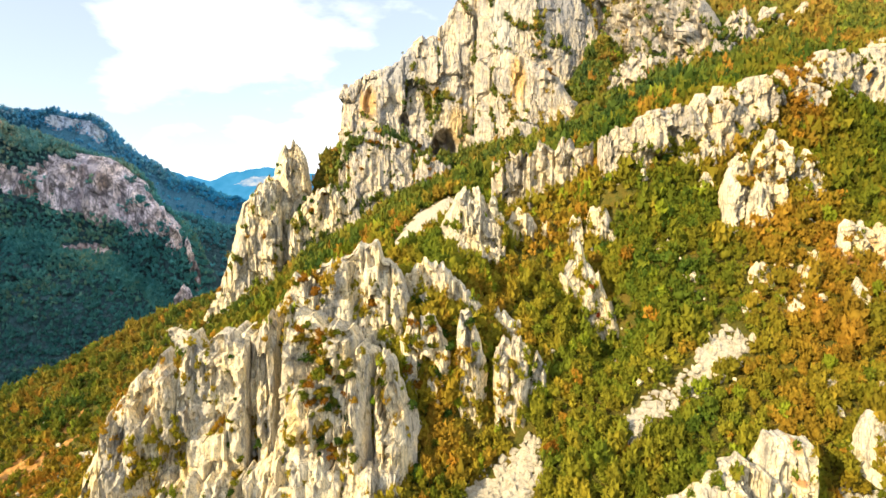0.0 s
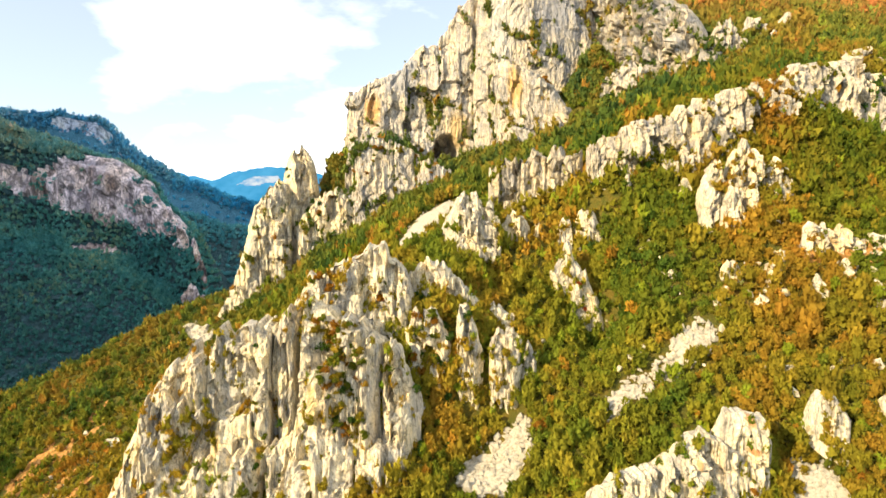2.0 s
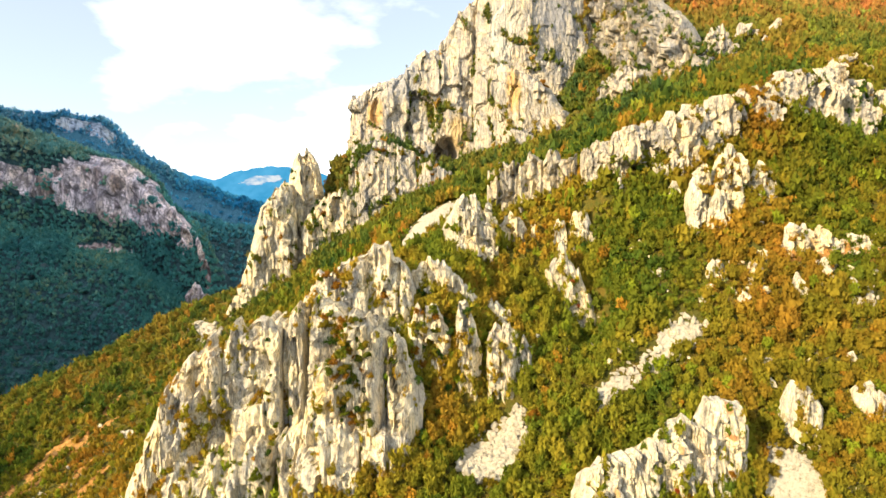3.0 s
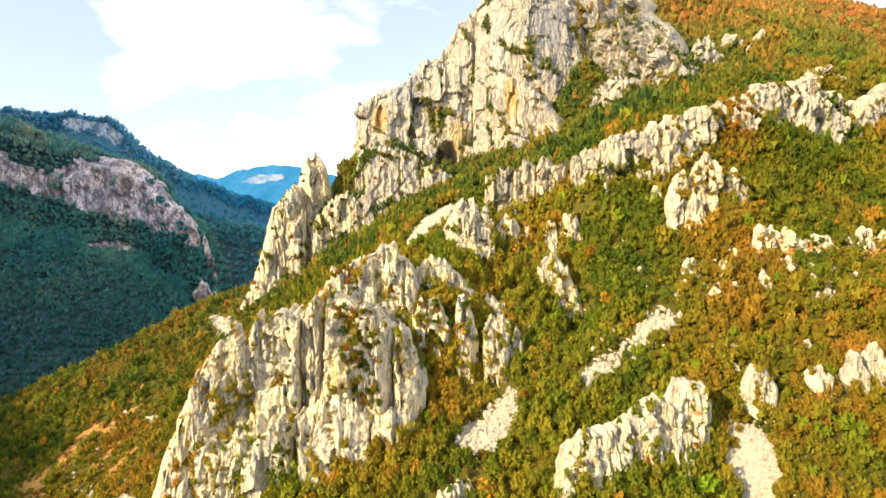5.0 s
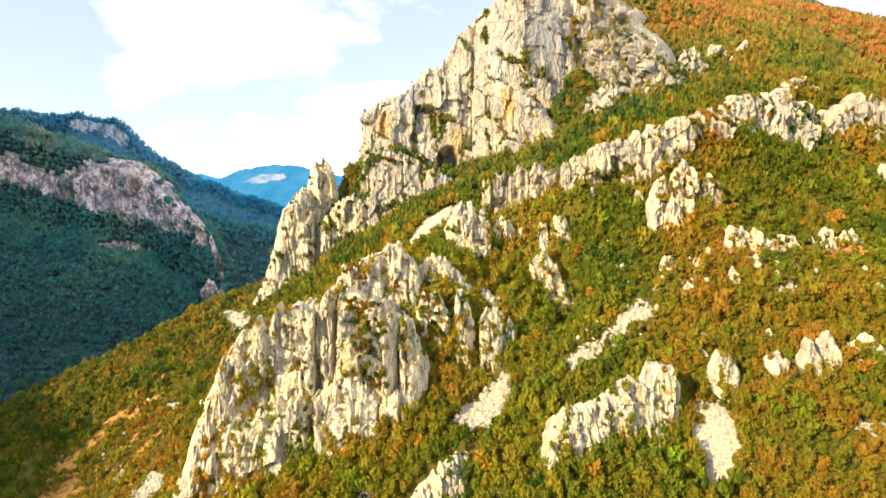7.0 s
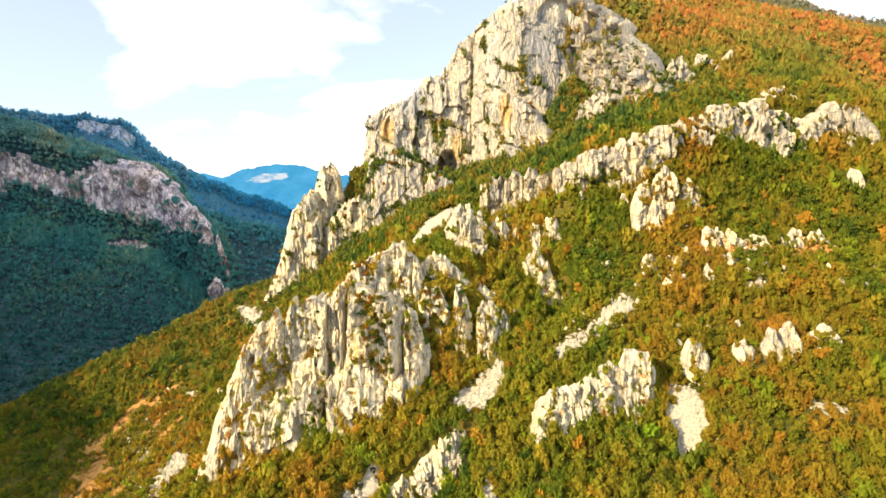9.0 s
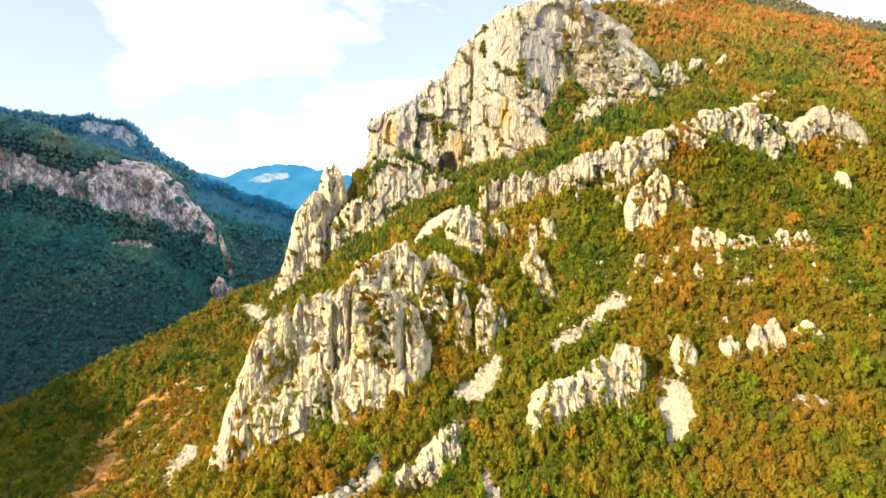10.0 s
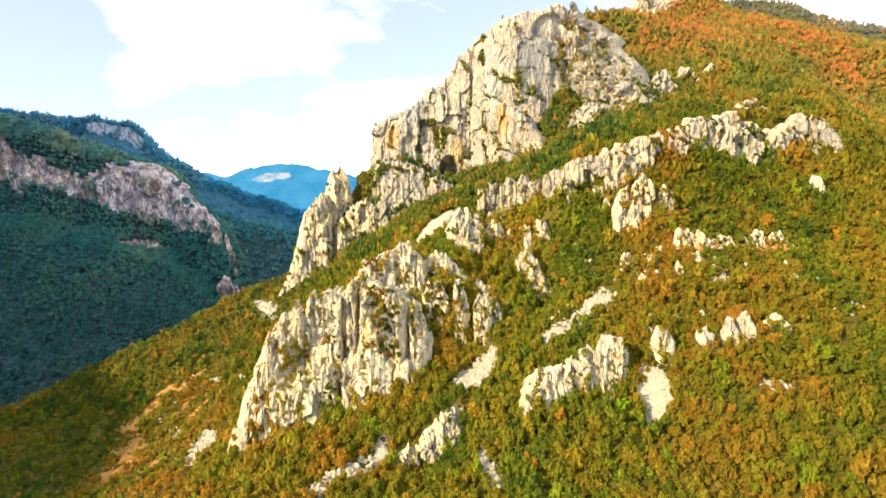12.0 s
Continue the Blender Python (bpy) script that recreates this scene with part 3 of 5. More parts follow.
crag("front_crag", "huge fluted limestone crag with shrubs in its clefts", [
    ([(-82, 107, 15), (-77, 109, 30), (-72, 112, 46), (-68, 114, 57), (-63, 115, 62), (-58, 116, 60)], 17, 12, dict(batter=0.6)),
    ([(-68, 116, 58), (-63, 117, 66), (-57, 118, 71), (-52, 118, 69)], 16, 18, dict(batter=0.6)),
    ([(-55, 117, 66), (-51, 118, 74), (-46, 118, 76), (-42, 118.5, 76), (-39.8, 119, 73)], 15, 19, dict(batter=0.65)),
    ([(-39.4, 119, 72), (-37.6, 119.5, 79), (-36, 120, 81), (-33, 120, 77)], 14, 13, dict(batter=0.8)),
    ([(-36, 123, 78), (-32, 123.5, 84), (-28, 124.5, 87), (-24, 125, 90), (-20, 126, 91)], 9, 74, dict(batter=0.6, cov=0.7)),
    ([(-34, 119, 74), (-31, 120, 82), (-27, 119, 80), (-23, 118, 79), (-18, 118, 77), (-13, 117, 70)], 14, 14, dict(batter=0.7)),
    ([(-32, 113, 60), (-28, 112, 67), (-24, 112, 68), (-20, 111, 64)], 12, 17, dict(batter=0.7)),
    ([(-20, 112, 63), (-18, 112, 71), (-16, 112, 71), (-14, 111, 62)], 9, 16, dict(batter=0.8)),
    ([(-14, 114, 66), (-12, 114, 73), (-10, 114, 73), (-8, 113, 66), (-5, 111, 54)], 8, 11, dict(batter=0.7, col=3, jag=0.1)),
    ([(-25, 126, 86), (-22, 126, 90), (-18, 126, 93), (-14, 126, 92), (-9, 126, 86), (-7, 126, 80)], 9, 15, dict(batter=0.3, cov=0.8)),
    ([(-47, 123, 72), (-42, 123, 76), (-38, 123, 77), (-33, 123, 76)], 12, 96, dict(batter=0.6)),
    ([(-72, 108, 30), (-64, 109, 38), (-54, 109, 46), (-44, 109.5, 50), (-39.8, 110, 48)], 12, 20, dict(batter=0.8)),
    ([(-38.8, 110, 50), (-30, 109.5, 54), (-22, 109, 52), (-8, 110, 50)], 12, 89, dict(batter=0.8)),
], res=0.40, col=6.5, depth=1.45, jag=0.06, round_top=0.1, mid=0.58, blunt=12)

crag("rock_fin", "narrow upright limestone fin on the slope", [
    ([(2.8, 120.5, 73), (4.0, 120.5, 79), (6.2, 120.5, 79), (8.0, 120, 74), (9.4, 119.3, 68)], 6, 21, dict(jag=0.05)),
    ([(10.5, 120, 68), (12.5, 120, 72.5), (15.5, 120, 73.5), (18.5, 119, 70.5)], 5.5, 22, {}),
    ([(18, 120, 66), (20, 120, 70), (22, 119.5, 67)], 4, 77, {}),
], res=0.45, col=3, depth=0.8)
crag("rock_shelf", "broken limestone shelf among bushes", [
    ([(-9, 119.5, 74), (-6, 120.5, 80), (-2, 121, 79), (0, 121, 75), (2, 121, 70)], 5, 97, dict(jag=0.2)),
    ([(9, 131, 75), (12, 131, 78.5), (15, 131, 78), (18, 130, 74)], 4, 99, dict(jag=0.2)),
    ([(-9, 129, 84), (-6, 129, 89), (0, 130, 88), (5, 130, 83), (9, 129, 78)], 6, 24, {}),
], res=0.5, col=4, depth=0.9)
crag("rock_tower", "stout fluted limestone tower above the scrub", [
    ([(1, 156, 97), (3, 157, 104), (7, 157, 106), (11, 157, 105), (15, 156, 102), (17, 156, 96)], 12, 25, {}),
    ([(17, 159, 95), (19.5, 160, 100), (23, 160, 101), (26, 159, 96)], 7, 26, {}),
    ([(26.5, 159, 94), (28, 159, 98), (30, 159, 94)], 4.5, 27, {}),
    ([(2, 151, 90), (6, 150, 93), (11, 150, 92), (15, 151, 89)], 6, 76, {}),
], res=0.42, col=3.2, depth=1.15)
crag("rock_needle", "leaning limestone needle standing alone", [
    ([(30, 144, 84), (33, 144, 90), (35, 144, 92), (37, 143, 88)], 4.5, 28, {}),
    ([(34, 143, 84), (36.5, 142, 88), (39, 141.3, 85), (41.5, 140.3, 79), (43.5, 139, 73), (45, 138, 67)], 5.5, 29, {}),
], res=0.4, col=3, depth=0.7, lean=(-1.5, 0))
crag("rock_tooth", "pair of short limestone teeth in scrub", [
    ([(33, 155, 94), (35, 155, 99), (37, 155, 98), (38, 155, 93)], 4, 30, {}),
    ([(38, 156, 95), (40, 156, 101), (44, 155, 100), (47, 154, 95), (49, 153, 91)], 6, 31, {}),
], res=0.45, col=3, depth=0.8)

crag("rock_ridge", "long pale limestone wall climbing the hillside", [
    ([(15, 180, 112), (20, 179, 116), (28, 177, 118), (37, 174, 120), (44, 170, 119)], 7, 33, dict(jag=0.2)),
    ([(44, 166, 118), (48, 165, 123), (57, 164, 125), (69, 165, 130), (80, 168, 134), (91, 171, 138), (99, 173, 140)], 10, 34, dict(batter=0.5, jag=0.12)),
    ([(97, 173, 139), (108, 176, 144), (120, 180, 148), (130, 183, 149), (138, 186, 149), (148, 190, 146), (158, 193, 142)], 9, 35, dict(batter=0.8, jag=0.13)),
    ([(155, 194, 143), (164, 196, 144), (171, 203, 148), (180, 206, 151.5), (189, 206, 151), (195, 203, 147), (200, 196, 137)], 11, 36, dict(batter=0.8, jag=0.16)),
], mat=ROCK_MID, res=0.45, col=5.2, depth=1.3, mid=0.8, round_top=0.1, rib=1.3)
crag("low_crag", "low limestone knobs above the rock wall", [
    ([(150, 212, 158), (156, 213, 162), (163, 213, 161), (169, 212, 156)], 7, 37, {}),
    ([(174, 214, 155), (179, 215, 159.5), (185, 215, 159), (190, 213, 154)], 6, 38, {}),
], mat=ROCK_MID, res=0.55, col=4, jag=0.2, round_top=0.12)
crag("rock_cluster", "cluster of jagged limestone pinnacles in the scrub", [
    ([(71, 147, 106), (74, 148, 112), (77, 148, 114), (79, 147, 106)], 5, 40, {}),
    ([(79, 150, 112), (82, 150, 119), (86, 150, 119), (89, 150, 113)], 6, 41, {}),
    ([(76, 145, 101), (78, 145, 107), (81, 145, 105), (83, 144, 99)], 4, 42, {}),
    ([(90, 150, 110), (93, 150, 115), (97, 150, 112), (99, 149, 107)], 4, 43, {}),
    ([(67, 155, 104), (69, 155, 109), (71, 155, 110), (73, 154, 105)], 4, 44, {}),
], res=0.42, col=2.6, depth=1.0, jag=0.09)
crag("rock_post", "single squat limestone post on the scrub slope", [
    ([(167.6, 169, 114), (169, 170, 119.6), (172.8, 170, 119.4), (174.8, 169, 113)], 6, 45, {})], res=0.45, col=3, depth=0.7, jag=0.03, blunt=12)
crag("rock_rubble", "broken limestone outcrops with earthy patches", [
    ([(92, 135, 91.3), (94, 136, 96.3), (98, 136, 97.3), (101, 136, 95.3)], 4.5, 46, {}),
    ([(100, 136, 93.3), (102, 136, 96.3), (106, 136, 95.3), (109, 135.5, 92.3)], 4, 86, {}),
    ([(108, 137, 91.3), (111, 137, 95.3), (115, 137, 94.3), (118, 136, 91.3)], 3.5, 47, {}),
    ([(117, 137, 91.3), (120, 137, 94.3), (124, 137, 93.3)], 3.5, 87, {}),
    ([(123, 138, 92.3), (126, 138, 96.3), (129, 138, 96.3), (132, 138, 92.3)], 4, 48, {}),
    ([(131, 139, 92.3), (134, 139, 95.3), (139, 139, 94.3), (143, 138, 91.3)], 3.5, 88, {}),
], res=0.42, col=2.2, depth=1.3, jag=0.2, blunt=9, round_top=0.16)

crag("near_fin", "broad pale limestone fin with rusty stains", [
    ([(24, 84.5, 40), (26, 85.5, 45), (28, 87, 51), (31, 88, 53), (37, 90, 54), (42, 91, 56)], 8, 50, dict(batter=0.6)),
    ([(39, 90, 54), (44, 91, 58), (48, 92, 60), (52, 92, 58)], 8, 72, dict(batter=0.5)),
    ([(51, 93, 58), (53, 93, 62.5), (57, 93, 63.8), (60, 93, 63), (62, 92, 57)], 8, 73, dict(batter=0.4)),
], res=0.34, col=3.6, depth=0.85, jag=0.03, round_top=0.1, blunt=10)
crag("standing_stone", "upright limestone stone above a scree chute", [
    ([(71.4, 96, 63.5), (72.6, 97, 65.8), (74.4, 97, 65.8), (76.6, 96, 64.2), (78.8, 94.8, 60.5)], 6, 51, dict(batter=0.4))], "standing stones", res=0.36, col=3.2, depth=0.6, blunt=12, round_top=0.1, jag=0.05)
crag("standing_stone", "squat limestone stone among bushes", [
    ([(86.2, 97, 63), (87.6, 98, 65), (90.4, 98, 64.8), (93, 96.5, 62)], 5, 52, {})], "standing stones", res=0.36, col=2.8, depth=0.65, blunt=12, round_top=0.1, jag=0.08)
crag("standing_stone", "split limestone stones among bushes", [
    ([(96, 98, 65.5), (97.4, 99, 68.6), (99.6, 98.4, 67.6), (102, 97, 63.5)], 4.5, 53, {}),
    ([(102, 101, 68), (104, 101, 70.4), (106, 100, 69), (108.5, 98.6, 65.5)], 4.5, 54, {}),
    ([(101, 95, 60), (102.5, 95, 62), (104, 94.5, 60)], 3, 75, {}),
], "standing stones", res=0.36, col=2.6, depth=0.65, blunt=12, round_top=0.1, jag=0.08)
crag("standing_stone", "low limestone stone among bushes", [
    ([(112, 100, 66), (115, 102, 69), (118, 101, 69), (121, 99.5, 65)], 4.5, 55, {})], "standing stones", res=0.36, col=2.6, depth=0.65, blunt=12, round_top=0.1, jag=0.08)
crag("foot_rock", "blocky pale limestone boulder low on the slope", [
    ([(-12, 87, 26), (-7, 89, 31), (-2, 91, 36), (3, 92, 39.5), (6, 92, 38.5), (8.5, 91, 33)], 9, 56, dict(batter=0.6, jag=0.05)),
    ([(-18, 84, 21), (-15, 86, 26), (-12, 87, 28), (-8, 86, 23)], 6.5, 57, {}),
], res=0.38, col=3, depth=1.0, blunt=8, round_top=0.2)
crag("valley_rock", "low pale rubble below the crag", [
    ([(-104, 136, 9), (-100, 134, 12), (-97, 128, 11), (-96, 122, 8)], 5, 59, {}),
], res=0.6, col=4, depth=0.7)
for spine, thick, seed in (
        ([(69, 131, 83), (71, 131, 88), (74, 131, 87.5), (76, 130, 83)], 4, 80), ([(78, 129, 83), (80, 129, 87.5), (83, 129, 87), (85, 128, 83)], 4, 81),
        ([(59, 139, 80), (61, 139, 84), (64, 139, 83)], 3, 82), ([(61, 159, 103), (63, 159, 107), (66, 159, 106)], 3, 83),
        ([(57, 131, 78), (59, 131, 81), (62, 131, 80)], 3, 84), ([(88, 125, 81), (90, 125, 85), (93, 125, 84)], 3.5, 85), ([(83, 135, 87), (85, 135, 91), (88, 135, 90)], 3.5, 101), ([(74, 124, 77), (76, 124, 81), (79, 123.5, 80)], 3.5, 102), ([(97, 129, 85), (99, 129, 88.5), (102, 129, 88)], 3.5, 103), ([(64, 126, 76), (66, 126, 79.5), (68, 126, 79)], 3, 104)):
    crag("rock_stump", "low weathered limestone stump in the scrub", [(spine, thick, seed, {})], "rock stumps", res=0.4, col=2, depth=0.8, jag=0.12)
crag("summit_rock", "grey limestone knob near the summit", [
    ([(180, 486, 296), (184, 488, 312), (194, 490, 322), (210, 492, 326), (222, 494, 318), (232, 496, 322), (246, 498, 312)], 14, 60, {}),
    ([(236, 486, 296), (242, 487, 302), (250, 488, 303), (258, 489, 298), (268, 490, 296)], 7, 61, {}),
], mat=ROCK_HIGH, res=0.8, col=7)


# ---- scree, rubble and bare earth ----
STONE = bmesh.new()
bmesh.ops.create_icosphere(STONE, subdivisions=1, radius=1)
stone_v = np.array([v.co[:] for v in STONE.verts])
stone_f = np.array([[v.index for v in f.verts] for f in STONE.faces])
STONE.free()


def stones_mesh(x, y, z, size, gen):
    n = len(x)
    v = stone_v[None] * (1 + 0.25 * gen.standard_normal((n, len(stone_v), 1))) * size[:, None, None] * gen.uniform(0.6, 1.3, (n, 1, 3))
    v = v + np.stack([x, y, z], -1)[:, None]
    f = stone_f[None] + (np.arange(n) * len(stone_v))[:, None, None]
    return v.reshape(-1, 3), f.reshape(-1, 3)


def spill(name, label, line, seed, mat, stones=160, big=0.5, category="scree", keep=0):
    """A tongue of loose stones lying on the slope along a line of (x, y, half width)."""
    gen = np.random.default_rng(seed)
    ln3 = np.array(line, float)
    arc = np.concatenate([[0], np.cumsum(np.hypot(*np.diff(ln3[:, :2], axis=0).T))])
    nu, nv = max(int(arc[-1] / 0.6), 8), 25
    s = np.linspace(0, arc[-1], nu)
    px, py, hw = (np.interp(s, arc, ln3[:, k]) for k in range(3))
    tx, ty = np.gradient(px), np.gradient(py)
    tn = np.hypot(tx, ty)
    v = np.linspace(-1.25, 1.25, nv)
    end = np.clip(1.15 - np.abs(2 * s / arc[-1] - 1) ** 3, 0, 1)[:, None]
    X = px[:, None] + (ty / tn)[:, None] * v * hw[:, None]
    Y = py[:, None] - (tx / tn)[:, None] * v * hw[:, None]
    lift = 0.75 * (end - v[None, :] ** 2) + (2.8 if mat is EARTH else 0.9 if ln3[:, 2].max() > 5 else 1.5) * fbm(X / 4, Y / 4, 0.1, 4, seed)
    Z = land(X, Y) + np.clip(lift, -1.2, 0.55) + 0.12 * fbm(X / 0.8, Y / 0.8, 0.4, 2, seed + 1)
    ob = mesh_object(name, np.stack([X, Y, Z], -1).reshape(-1, 3), grid_faces(nu, nv)[:, ::-1], [mat])
    tagged(ob, label, category, kind="stuff")
    i, j = gen.integers(nu, size=stones), gen.integers(nv, size=stones)
    ok = lift[i, j] > -0.5
    i, j = i[ok], j[ok]
    size = gen.uniform(0.12, 1.0, len(i)) ** 2.5 * big + 0.16
    sx, sy = X[i, j] + gen.uniform(-0.6, 0.6, len(i)), Y[i, j] + gen.uniform(-0.6, 0.6, len(i))
    sv, sf = stones_mesh(sx, sy, land(sx, sy) + 0.35 + 0.1 * size, size, gen)
    tagged(mesh_object("loose_stone", sv, sf, [mat], ob, smooth=False), kind="stuff")
    for k in range(nu // 6, nu - nu // 6):
        cover(px[k], py[k], hw[k] * (keep or (0.72 if mat is SCREE else 0.5)))
    return ob


PALE = "pale limestone scree spilling down between bushes"
spill("scree", PALE, [(18, 114.8, 1.4), (15.8, 111.8, 4), (13, 108.5, 6.2), (10.5, 105.5, 8), (8, 103, 7.5), (5, 100.5, 3)], 601, SCREE, 460, 0.9, keep=0.95)
spill("scree", "pale scree chute below the standing stone", [(70, 93.8, 3.5), (69.5, 91.4, 7), (69.2, 89.4, 9.5), (68.7, 87, 9.5), (67.6, 84.4, 6.5), (66.2, 82, 3.4), (65, 79.4, 1.4)], 602, SCREE, 420, 0.5, keep=0.6)
spill("scree", "smooth pale scree apron below the cliff", [(-16, 156, 2.5), (-9, 176, 6), (-2, 194, 8), (5, 206, 4)], 603, SCREE, 120, 0.4, keep=1.2)
spill("scree", "narrow pale rubble streak in the scrub", [(62.5, 121, 2.1), (58.5, 118.5, 3.5), (54.5, 116, 1.9), (50, 114, 2.2), (47, 113, 1.5)], 604, SCREE, 220, 0.8, keep=1.3)
spill("scree", "narrow pale rubble streak in the scrub", [(46.3, 112.6, 1.5), (42.5, 111.3, 2.1), (38, 109.5, 2.4), (33, 107.5, 1.1)], 615, SCREE, 180, 0.6, keep=1.3)
spill("scree", PALE, [(-18, 92, 1.4), (-23, 83, 2.6), (-29, 76, 3.0), (-37, 70, 3.4), (-46, 64, 2.2)], 605, SCREE, 320, 0.9, keep=1.0)
spill("scree", PALE, [(12, 82, 1.0), (11, 74, 1.9), (13, 68, 2.4), (16, 62, 1.8)], 606, SCREE, 180, 0.7, keep=1.0)
spill("rubble", "small patch of pale stones in the scrub", [(101, 121, 1.5), (105, 121, 2.4), (109, 120, 1.2)], 607, SCREE, 60, 0.9, keep=1.0)
spill("rubble", "small patch of pale stones in the scrub", [(102, 83, 1.2), (106, 82, 2.2), (110, 81, 1.2)], 608, SCREE, 60, 0.8, keep=1.0)
spill("rubble", "pale rubble streaks beside the crag", [(-104, 140, 2), (-101, 132, 5), (-98, 124, 4), (-100, 112, 2)], 609, SCREE, 300, 1.2)
spill("rubble", "pale bare rock strip above the valley", [(-118, 240, 2), (-111, 237, 3.6), (-104, 229, 4), (-97, 220, 2)], 610, SCREE, 200, 1.2, keep=1.0)
VALLEY_EARTH = "orange bare earth patch on the valley slope"
spill("bare_earth", VALLEY_EARTH, [(-128, 199, 2), (-135, 192, 5), (-143, 186, 3)], 611, EARTH, 60, 0.8, "bare earth")
spill("bare_earth", VALLEY_EARTH, [(-140, 198, 2), (-146, 190, 5), (-150, 183, 2.5)], 616, EARTH, 60, 0.8, "bare earth")
spill("bare_earth", VALLEY_EARTH, [(-145, 188, 3), (-149, 177, 6), (-151, 168, 7), (-151, 156, 3)], 617, EARTH, 160, 0.9, "bare earth")
spill("bare_earth", VALLEY_EARTH, [(-146, 158, 3), (-142, 147, 7), (-139, 136, 7), (-140, 118, 4)], 612, EARTH, 160, 0.9, "bare earth")
spill("rubble", "small patch of pale stones on the valley slope", [(-120, 187, 1), (-117, 184, 2), (-114, 181, 1)], 618, SCREE, 50, 1.0)
for x, y, seed in ((-128, 172, 621), (-118, 163, 622), (-131, 138, 623), (-121, 128, 624), (-126, 115, 625), (-112, 136, 626), (-138, 205, 627)):
    spill("bare_earth", "small orange bare earth patch between low bushes", [(x + 4, y + 6, 0.8), (x, y, 2.4), (x - 3, y - 6, 0.8)], seed, EARTH, 40, 0.7, "bare earth")
spill("rubble", "small patch of pale stones on the valley slope", [(-123, 150, 1), (-120, 147, 1.8), (-117, 144, 1)], 619, SCREE, 50, 1.0)
spill("bare_earth", "earthy rubble bank under broken outcrops", [(90, 132, 1.2), (102, 133, 2.4), (118, 133, 2), (136, 135, 1.8), (144, 136, 1)], 613, EARTH, 260, 1.0, "bare earth")
spill("bare_earth", "small earthy bank below a rock", [(60, 86, 1.2), (54, 82, 2.4), (48, 80, 1.2)], 614, EARTH, 40, 0.5, "bare earth")

solid = covered.copy()
# open ground before the small outcrops
for x, y, r in ((5.5, 117.3, 2.4), (14, 116.6, 3.2), (39, 138.4, 2.4), (43.5, 136, 2.6), (73, 145.2, 2.4), (79, 142.3, 3), (86, 147, 2.6), (94, 147.6, 2.4), (72.5, 128.8, 2), (81.5, 127, 2), (61.5, 137, 2), (63.5, 157, 2), (59.5, 129, 2), (90.5, 123, 2), (89.5, 95.4, 2), (99, 95.5, 2), (105, 98, 2), (116.5, 99, 2), (171, 167, 2.5), (35.5, 152.6, 2.6), (43, 152.4, 3.2), (-3, 86, 3), (4, 87.6, 3), (-14, 82, 2.6)):
    cover(x, y, r)
for x in range(92, 144, 4):
    cover(x, 133, 1.7)

gen = np.random.default_rng(77)
sx = np.concatenate([gen.uniform(55, 150, 900), gen.uniform(-150, -85, 260), gen.uniform(10, 60, 160)])
sy = np.concatenate([gen.uniform(104, 152, 900), gen.uniform(105, 230, 260), gen.uniform(108, 150, 160)])
sel = fbm(sx / 9, sy / 9, 0.7, 3, 41) > 0.10
sx, sy = sx[sel], sy[sel]
size = 0.3 + 1.3 * gen.uniform(0, 1, len(sx)) ** 3
sv, sf = stones_mesh(sx, sy, land(sx, sy) + 0.3 * size + 0.4, size, gen)
tagged(mesh_object("scattered_stones", sv, sf, [ROCK], smooth=False), "pale loose boulders scattered between bushes", "stones", kind="stuff")

# ---- vegetation ----
ICO = bmesh.new()
bmesh.ops.create_icosphere(ICO, subdivisions=1, radius=1)
ico_v = np.array([v.co[:] for v in ICO.verts])
ico_f = np.array([[v.index for v in f.verts] for f in ICO.faces])
ICO.free()


OCT_V = np.array([(1, 0, 0), (0, 1, 0), (-1, 0, 0), (0, -1, 0), (0, 0, 1), (0, 0, -1)], float)
OCT_F = np.array([(0, 1, 4), (1, 2, 4), (2, 3, 4), (3, 0, 4), (1, 0, 5), (2, 1, 5), (3, 2, 5), (0, 3, 5)])


def bush_shape(rng, leaves, leaf, cores=1, core=(ico_v, ico_f)):
    """Crown of a shrub one metre in radius: a small dense core, and leaf sprays set on several lobes round it. Returns vertices and triangles."""
    vs, fs, n = [], [], 0
    lobes = [(np.array([0.0, 0.0, 0.72]), 0.62)]
    for k in range(4):
        a, r = rng.uniform(0, 2 * np.pi), rng.uniform(0.3, 0.62)
        lobes.append((np.array([r * np.cos(a), r * np.sin(a), rng.uniform(0.35, 1.25)]), rng.uniform(0.32, 0.5)))
    for cpos, cr in lobes[:cores]:
        v = core[0] * cr * 0.66 * (1 + 0.25 * rng.standard_normal((len(core[0]), 1))) + cpos
        vs.append(v)
        fs.append(core[1] + n)
        n += len(v)
    for k in range(leaves):
        cpos, cr = lobes[rng.integers(len(lobes))]
        d = rng.standard_normal(3)
        d[2] = abs(d[2]) - 0.3
        d /= np.linalg.norm(d)
        p = cpos + d * cr * rng.uniform(0.75, 1.25)
        tip = 0.4 * d + np.array([0, 0, 0.5]) + 0.42 * rng.standard_normal(3)
        tip /= np.linalg.norm(tip)
        side = np.cross(tip, d + 0.35 * rng.standard_normal(3))
        side /= np.linalg.norm(side)
        q = leaf * rng.uniform(0.65, 1.35)
        vs.append(np.array([p - tip * q * 0.5 - side * q * 0.5, p - tip * q * 0.3 + side * q * 0.55, p + tip * q * 0.8]))
        fs.append(np.array([[0, 1, 2]]) + n)
        n += 3
    return np.concatenate(vs), np.concatenate(fs)


